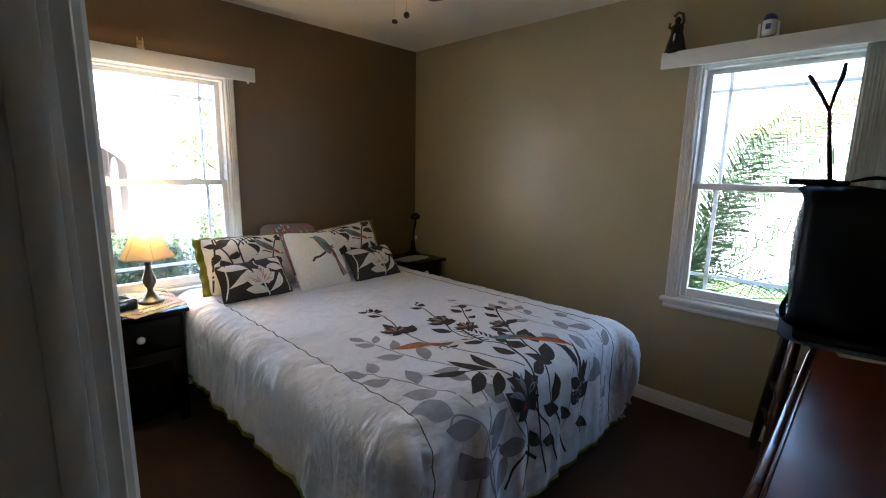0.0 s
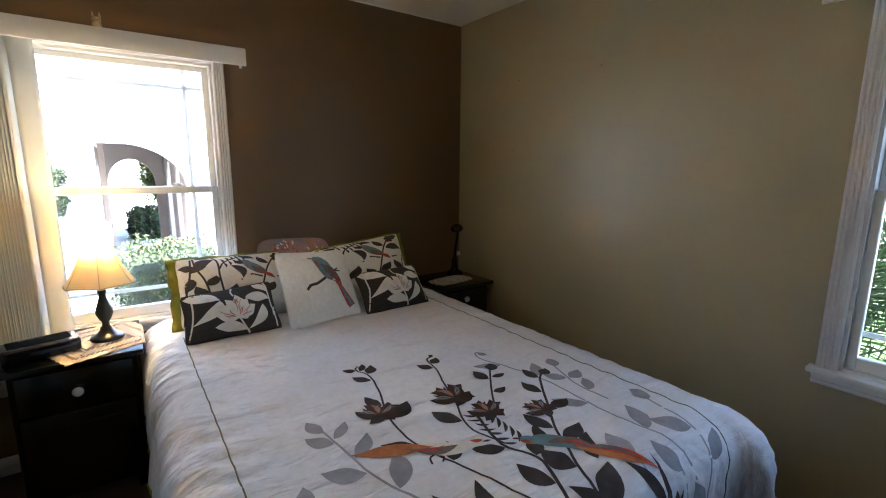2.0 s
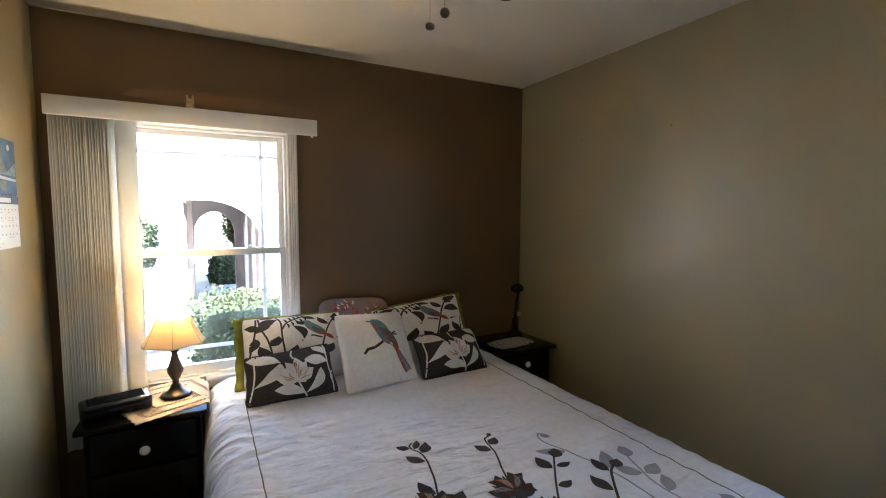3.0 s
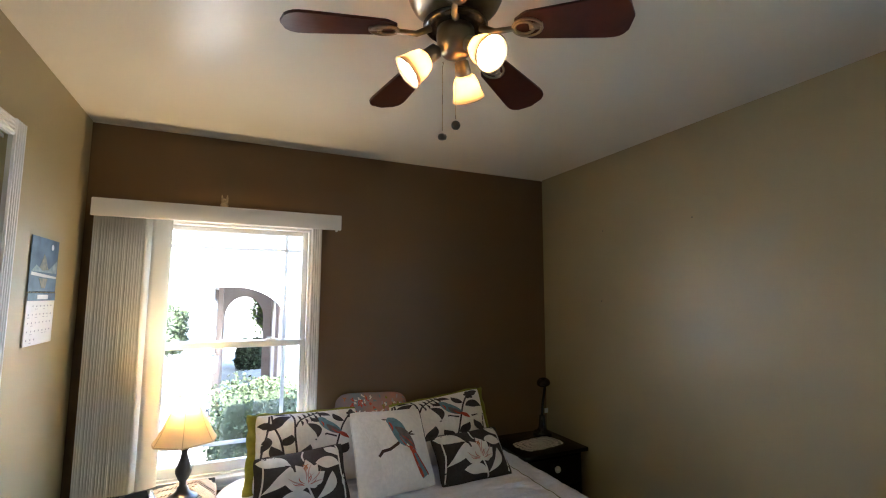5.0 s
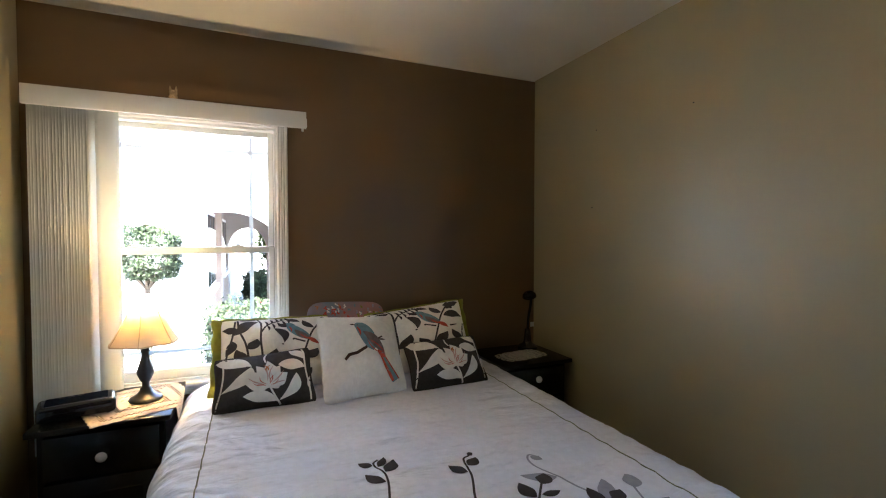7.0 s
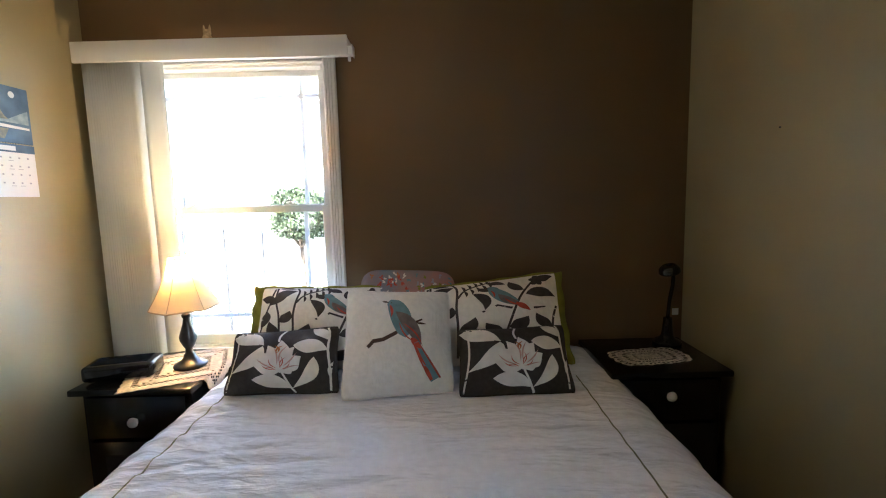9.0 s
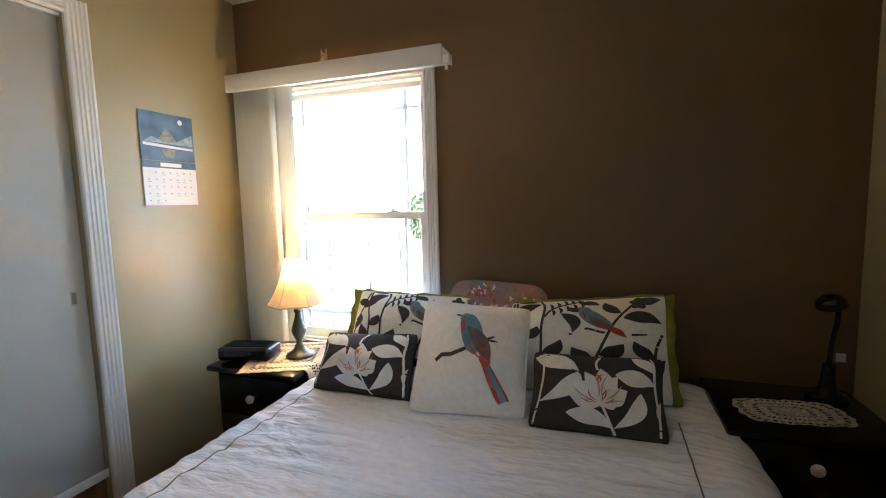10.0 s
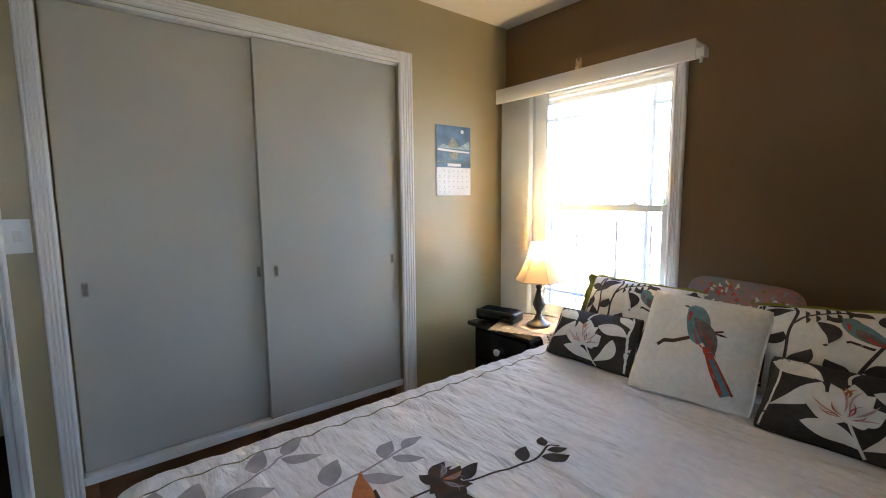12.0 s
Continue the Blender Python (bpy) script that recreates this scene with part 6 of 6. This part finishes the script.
def leaf_cloud(name, spec, size, count, material, seed, parent=None):
    """Many small leaf blades over a rounded volume: spec gives centre, half sizes and the box power."""
    rs = np.random.RandomState(seed)
    (cx, cy, cz), (hx, hy, hz), pw = spec
    verts, faces = [], []
    for _ in range(count):
        d = rs.normal(size=3)
        d /= np.linalg.norm(d)
        k = 1 / (np.sum(np.abs(d) ** pw) ** (1 / pw))
        r = k * (1 - 0.28 * rs.rand() ** 1.6) * (1 + 0.07 * math.sin(7 * d[0] + 5 * d[1] + seed) + 0.05 * math.sin(15 * d[2] + 9 * d[1]))
        c = np.array([cx + d[0] * hx * r, cy + d[1] * hy * r, cz + d[2] * hz * r])
        a = rs.normal(size=3)
        a /= np.linalg.norm(a)
        b = np.cross(a, rs.normal(size=3))
        b /= np.linalg.norm(b)
        s = size * (0.6 + 0.8 * rs.rand())
        i = len(verts)
        verts += [tuple(c - a * s), tuple(c + b * s * 0.45), tuple(c + a * s), tuple(c - b * s * 0.45)]
        faces.append((i, i + 1, i + 2, i + 3))
    me = bpy.data.meshes.new(name)
    me.from_pydata(verts, [], faces)
    me.materials.append(material)
    ob = new(name, me)
    if parent:
        ob.parent = parent
    return ob


def core(name, spec, material, parent, shrink=0.72):
    (cx, cy, cz), (hx, hy, hz), pw = spec
    b = bmesh.new()
    bmesh.ops.create_icosphere(b, subdivisions=4, radius=1)
    for v in b.verts:
        d = v.co.normalized()
        k = 1 / (sum(abs(c) ** pw for c in d) ** (1 / pw)) * shrink * (1 + 0.1 * noise.noise(d * 4))
        v.co = Vector((cx + d.x * hx * k, cy + d.y * hy * k, cz + d.z * hz * k))
    return part(name, b, material, parent)


# hedges under the window and beyond the path
for spec, cnt, sd in [(((-5.35, 1.30, 0.18), (0.50, 0.47, 0.53), 6), 9000, 1), (((-6.2, 2.75, 0.25), (0.6, 0.65, 0.66), 5), 9000, 2)]:
    h = thing("hedge", (spec[0][0], spec[0][1], ZG), "clipped green hedge with red blossoms before the porch wall", "hedge")
    mi = h.matrix_world.inverted()
    for ob in (core("twigs", spec, LEAF, h, 0.80), leaf_cloud("leaves", spec, 0.022, cnt, LEAF, sd, h)):
        ob.data.transform(mi)
        tagged(ob, kind="stuff")
    fl = leaf_cloud("blossoms", (spec[0], tuple(c * 1.02 for c in spec[1]), spec[2]), 0.018, 60, FLOWERR, sd + 50, h)
    fl.data.transform(mi)
    tagged(fl, kind="stuff")

# topiary
tp = thing("topiary_tree", (-6.4, 0.16, ZG), "clipped round topiary tree on a bare trunk, beside the gate", "tree")
part("trunk", tube([(0, 0, 0), (0.02, 0.01, 0.6), (-0.01, 0, 1.0), (0.0, 0, 1.25)], [0.045, 0.035, 0.03, 0.025], 10), BARK, tp)
limbs = bmesh.new()
for k in range(9):
    a = k * 0.7
    tube([(0, 0, 1.12), (0.10 * math.cos(a), 0.10 * math.sin(a), 1.25), (0.24 * math.cos(a), 0.24 * math.sin(a), 1.42)], [0.014, 0.010, 0.005], 6, bm=limbs)
part("limbs", limbs, BARK, tp)
tagged(leaf_cloud("crown", ((0, 0, 1.55), (0.31, 0.31, 0.29), 4.5), 0.022, 7500, LEAF, 5, tp), kind="stuff")


# porch: a white wall with a half arch, a covered walk with windows behind it
def porch():
    e = tagged(new("porch_house", None), "white stucco house with an arched porch and dark casement windows", "house")
    X = -6.6
    y0, y1, za = 0.70, 1.66, 1.69
    yr, zs = 1.66, 1.10
    b = bmesh.new()
    n = 20
    # arched wall from the opening's outline up to the eave
    prev = None
    pts = []
    for k in range(n + 1):
        t = k / n * math.pi / 2
        pts.append((0.98 + (yr - 0.98) * math.sin(t), zs + (za - zs) * math.cos(t)))
    pts = [(y0, za)] + pts
    for (ya, zA), (yb, zB) in zip(pts, pts[1:]):
        q = [(ya, zA), (yb, zB), (yb, 2.5), (ya, 2.5)]
        f = [b.verts.new((X, y, z)) for y, z in q]
        g = [b.verts.new((X - 0.25, y, z)) for y, z in q]
        b.faces.new(f)
        b.faces.new(g[::-1])
        b.faces.new((f[0], g[0], g[1], f[1]))
        b.faces.new((f[2], g[2], g[3], f[3]))
    box_bm(X - 0.25, X, yr, 1.93, ZG, 2.5, bm=b)
    bmesh.ops.recalc_face_normals(b, faces=b.faces)
    part("wall", b, STUCCO, e, "white stucco arch wall", smooth=False)
    part("wall", box_bm(-16, X, 0.45, y0, ZG, 3.2), STUCCO, e, smooth=False)
    part("wall", box_bm(X - 0.20, X, -0.30, 0.45, ZG, 3.2), STUCCO, e, smooth=False)
    part("eave", box_bm(-16, X + 0.35, 0.2, 2.3, 2.5, 2.62), STUCCO, e, smooth=False)
    # parts inside the porch take the stucco with shade in its colour
    part("porch_ceiling", box_bm(-11.0, X - 0.25, y0, 2.1, 1.95, 2.0), STUCCO_SHADE, e, smooth=False)
    part("porch_floor", box_bm(-14, X + 0.5, y0, 1.93, ZG, ZG + 0.12), CONCRETE, e, smooth=False)
    # casement windows on the side wall
    for xa, xb, n in ((-7.95, -6.68, 3), (-10.9, -9.45, 3)):
        w = part("window", box_bm(xa, xb, y0 + 0.004, y0 + 0.05, 0.68, 1.72, bevel=0.006, seg=1), VINYL, e, smooth=False)
        part("window_sill", box_bm(xa - 0.04, xb + 0.04, y0 + 0.004, y0 + 0.10, 0.63, 0.68), VINYL, w, smooth=False)
        step = (xb - xa) / n
        for j in range(n):
            part("pane", box_bm(xa + j * step + 0.045, xa + (j + 1) * step - 0.045, y0 + 0.05, y0 + 0.056, 0.74, 1.66), DARKGL, w, smooth=False)
    part("pilaster", box_bm(-8.75, -8.45, y0 + 0.004, y0 + 0.10, ZG + 0.12, 1.95), STUCCO_SHADE, e, smooth=False)
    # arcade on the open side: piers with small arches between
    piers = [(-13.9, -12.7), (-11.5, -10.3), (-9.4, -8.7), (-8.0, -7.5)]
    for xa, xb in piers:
        part("pier", box_bm(xa, xb, 1.68, 1.93, ZG, 1.95, bevel=0.01, seg=1), STUCCO_SHADE, e, smooth=False)
    for (_, xa), (xb, _) in zip(piers, piers[1:] + [(X - 0.25, 0)]):
        b = bmesh.new()
        cx, r = (xa + xb) / 2, (xb - xa) / 2
        arc = [(cx + r * math.cos(t), 1.16 + 0.36 * math.sin(t)) for t in [math.pi * j / 14 for j in range(15)]]
        for (xc, zA), (xd, zB) in zip(arc, arc[1:]):
            q = [(xc, zA), (xd, zB), (xd, 1.95), (xc, 1.95)]
            f = [b.verts.new((u, 1.70, v)) for u, v in q]
            g = [b.verts.new((u, 1.92, v)) for u, v in q]
            b.faces.new(f)
            b.faces.new(g[::-1])
            b.faces.new((f[0], g[0], g[1], f[1]))
        bmesh.ops.recalc_face_normals(b, faces=b.faces)
        part("arch_head", b, STUCCO_SHADE, e, smooth=False)
    # thin sheet over the white side wall, coloured as porch shade
    part("inner_wall", box_bm(-14, X - 0.26, y0 - 0.01, y0 + 0.004, ZG + 0.12, 1.95), STUCCO_SHADE, e, smooth=False)
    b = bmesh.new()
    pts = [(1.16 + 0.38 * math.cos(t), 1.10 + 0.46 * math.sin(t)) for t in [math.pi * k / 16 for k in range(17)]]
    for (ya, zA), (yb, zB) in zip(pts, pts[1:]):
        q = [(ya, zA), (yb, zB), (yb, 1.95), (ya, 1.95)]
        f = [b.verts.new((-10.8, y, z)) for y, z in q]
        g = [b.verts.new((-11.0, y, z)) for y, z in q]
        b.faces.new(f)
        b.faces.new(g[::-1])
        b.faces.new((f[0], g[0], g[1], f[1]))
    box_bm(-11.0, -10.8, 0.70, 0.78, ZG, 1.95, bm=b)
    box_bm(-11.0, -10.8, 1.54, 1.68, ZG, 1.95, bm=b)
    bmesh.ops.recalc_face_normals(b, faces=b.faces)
    part("far_arch", b, STUCCO_SHADE, e, smooth=False)


porch()

# iron gate
gt = thing("iron_gate", (-6.05, -0.62, ZG), "black wrought-iron gate with an arched top", "gate")
for y in (-0.60, -0.02, 0.42):
    part("post", box_bm(-0.025, 0.025, y - 0.025, y + 0.025, 0, 1.50 if y < 0.4 else 1.38, bevel=0.003, seg=1), IRON, gt, smooth=False)
for k in range(12):
    y = -0.54 + 0.08 * k
    top = 1.18 + 0.22 * math.sin(math.pi * (y + 0.6) / 1.02)
    part("bar", tube([(0, y, 0.08), (0, y, top)], 0.008, 6), IRON, gt)
for h, r in ((1.18, 0.015), (1.05, 0.012)):
    part("rail", tube([(0, -0.58 + 1.0 * k / 20, h + 0.22 * math.sin(math.pi * k / 20)) for k in range(21)], r, 6), IRON, gt)
part("rail", tube([(0, -0.58, 0.12), (0, 0.42, 0.12)], 0.010, 6), IRON, gt)

# far garden wall and greenery
mesh_ob("wall_garden", box_bm(-13.2, -13.0, -9.0, 0.4, ZG, 2.5), STUCCO, smooth=False, kind="structure")
wf = tagged(new("window_3", None), "narrow dark blue window in the far white stucco wall", "window", kind="structure")
part("window_frame", box_bm(-13.0, -12.96, -7.30, -6.80, 1.18, 2.16, bevel=0.005, seg=1), VINYL, wf, smooth=False)
for ya, yb in ((-7.25, -7.07), (-7.03, -6.85)):
    part("pane", box_bm(-12.96, -12.954, ya, yb, 1.24, 2.10), mat("blue_glass", (0.03, 0.07, 0.12), 0.1, vary=0.05), wf, smooth=False)


def tree(x, y, h, r, seed, label, squash=1.0, count=7000, leaf=LEAF):
    t = thing("tree", (x, y, ZG), label, "tree")
    rs = random.Random(seed)
    part("trunk", tube([(0, 0, 0), (0.05, 0.03, h * 0.4), (-0.04, 0.05, h * 0.75)], [0.16, 0.12, 0.07], 10), BARK, t)
    lb = bmesh.new()
    for k in range(8):
        a = rs.uniform(0, 6.28)
        z = h * rs.uniform(0.35, 0.65)
        tube([(0, 0, z), (r * 0.4 * math.cos(a), r * 0.4 * math.sin(a), z + h * 0.12), (r * 0.8 * math.cos(a), r * 0.8 * math.sin(a), z + h * 0.28)], [0.05, 0.035, 0.015], 6, bm=lb)
    part("limbs", lb, BARK, t)
    for k in range(6):
        a = rs.uniform(0, 6.28)
        c = (r * 0.5 * math.cos(a), r * 0.5 * math.sin(a), h * rs.uniform(0.5, 0.9))
        tagged(leaf_cloud("crown", (c, (r * 0.55, r * 0.55, r * 0.5 * squash), 2.2), 0.06, count // 6, leaf, seed * 10 + k, t), kind="stuff")


tree(-11.5, 4.8, 3.4, 1.5, 3, "leafy green tree beyond the porch", 1.0, 1500, LEAFB)
for name, label, spec, cnt, leaf in (("shrub", "tall bright leafy shrub past the porch's far arch", ((-13.6, 2.0, 1.35), (0.55, 0.62, 0.95), 3), 5000, LEAFB),
                                     ("hedge", "low dark green hedge past the porch's far arch", ((-12.9, 1.50, 0.05), (0.45, 0.46, 0.42), 5), 5000, LEAF)):
    h = thing(name, (spec[0][0], spec[0][1], ZG), label, name)
    mi = h.matrix_world.inverted()
    for ob in (core("twigs", spec, LEAF, h, 0.80), leaf_cloud("leaves", spec, 0.04, cnt, leaf, 17, h)):
        ob.data.transform(mi)
        tagged(ob, kind="stuff")
    part("trunk", tube([(0, 0, 0), (0, 0, 0.8)], 0.05, 8), BARK, h)
tree(-14.5, 7.5, 4.2, 2.0, 6, "leafy green tree across the drive")


# palms and lawn beyond the second window
def palm(x, y, h, seed, fronds, label, leaflets=54, size=0.19):
    """fronds: compass angle, rise and length of each."""
    t = thing("palm", (x, y, ZG), label, "palm")
    rs = random.Random(seed)
    part("trunk", tube([(0, 0, 0), (0.03, 0, h * 0.5), (0, 0.02, h)], [0.09, 0.07, 0.05], 12), BARK, t)
    for az, up, L in fronds:
        az, up = radians(az), radians(up)
        d = Vector((math.cos(az), math.sin(az), 0))
        if d.y < -0.55 and y > 4.3:
            continue
        if d.y < -0.02:
            L = min(L, (y - 3.50) / (-d.y * max(0.2, math.cos(up * 0.8))))
        line = []
        for i in range(15):
            s = i / 14
            line.append(Vector((0, 0, h)) + d * (L * s * math.cos(up * (1 - 0.16 * s))) + Vector((0, 0, L * (math.sin(up) * s - (0.04 + 0.34 * math.cos(up)) * s * s))))
        b = tube(line, [0.0065 - 0.0004 * i for i in range(15)], 5)
        for i in range(3, leaflets):
            s = i / leaflets
            q = s * 14
            j = min(13, int(q))
            c = line[j].lerp(line[j + 1], q - j)
            tan = (line[j + 1] - line[j]).normalized()
            sd = tan.cross(Vector((rs.uniform(-0.2, 0.2), 1.0, rs.uniform(0.15, 0.7)))).normalized()
            for sg in (-1, 1):
                ll = size * (math.sin(math.pi * min(0.97, 0.14 + s * 0.82)) + 0.2) * rs.uniform(0.8, 1.15)
                dr = (sd * sg * 0.75 + tan * rs.uniform(0.5, 0.9) + Vector((rs.uniform(-0.1, 0.1), rs.uniform(-0.1, 0.1), -0.05))).normalized()
                w = tan * 0.0048
                mid = c + dr * ll * 0.55
                tip = c + dr * ll + Vector((0, 0, -0.16 * ll))
                b.faces.new([b.verts.new(p) for p in (c - w * 0.6, c + w * 0.6, mid + w, tip, mid - w)])
        part("frond", b, PALML, t, smooth=False)


rp = random.Random(21)
palm(-0.96, 3.98, 0.72, 11, [(rp.uniform(-60, 75), 74 + 16 * (k % 9) / 8 + rp.uniform(-3, 3), rp.uniform(1.5, 2.0)) for k in range(12)]
     + [(rp.uniform(-12, 40), 22 + 42 * k / 7 + rp.uniform(-4, 4) + 8, rp.uniform(1.7, 2.1)) for k in range(8)]
     + [(rp.uniform(80, 280), rp.uniform(35, 75), rp.uniform(1.0, 1.5)) for k in range(5)], "feathery young palm close outside the window")
palm(0.55, 5.4, 0.25, 12, [(360 * k / 14 + rp.uniform(-9, 9), rp.uniform(35, 75), rp.uniform(0.8, 1.2)) for k in range(14)], "low feathery palm outside the window")
palm(-0.55, 4.7, 0.10, 13, [(360 * k / 10 + rp.uniform(-9, 9), rp.uniform(45, 80), rp.uniform(0.6, 0.95)) for k in range(10)], "short feathery palm seedling outside the window")
mesh_ob("lawn", box_bm(-6, 9, 4.9, 9.0, ZG, ZG + 0.03), GRASS, smooth=False, kind="structure")
mesh_ob("road", box_bm(-40, 60, 10.5, 17, ZG, ZG + 0.01), CONCRETE, smooth=False, kind="structure")
nh = tagged(new("neighbour_house", None), "pale stucco house across the road with a low tiled roof", "house")
part("wall", box_bm(-9, 6, 21, 29, ZG, 2.9), STUCCO, nh, smooth=False)
rb = bmesh.new()
q = [rb.verts.new(p) for p in ((-9.6, 20.4, 2.9), (6.6, 20.4, 2.9), (6.6, 29.6, 2.9), (-9.6, 29.6, 2.9), (-6, 25, 4.6), (3, 25, 4.6))]
for f in ((0, 1, 5, 4), (1, 2, 5), (2, 3, 4, 5), (3, 0, 4), (3, 2, 1, 0)):
    rb.faces.new([q[k] for k in f])
bmesh.ops.recalc_face_normals(rb, faces=rb.faces)
part("roof", rb, ROOF, nh, smooth=False)
for x in (-7.5, 4.6):
    w = part("window", box_bm(x - 0.6, x + 0.6, 20.94, 21.0, 0.8, 2.0, bevel=0.01, seg=1), VINYL, nh, smooth=False)
    part("pane", box_bm(x - 0.52, x + 0.52, 20.93, 20.94, 0.88, 1.92), DARKGL, w, smooth=False)
tree(0.1, 8.4, 1.15, 0.9, 8, "bright green leafy shrub on the lawn", 1.0, 4500, LEAFB)
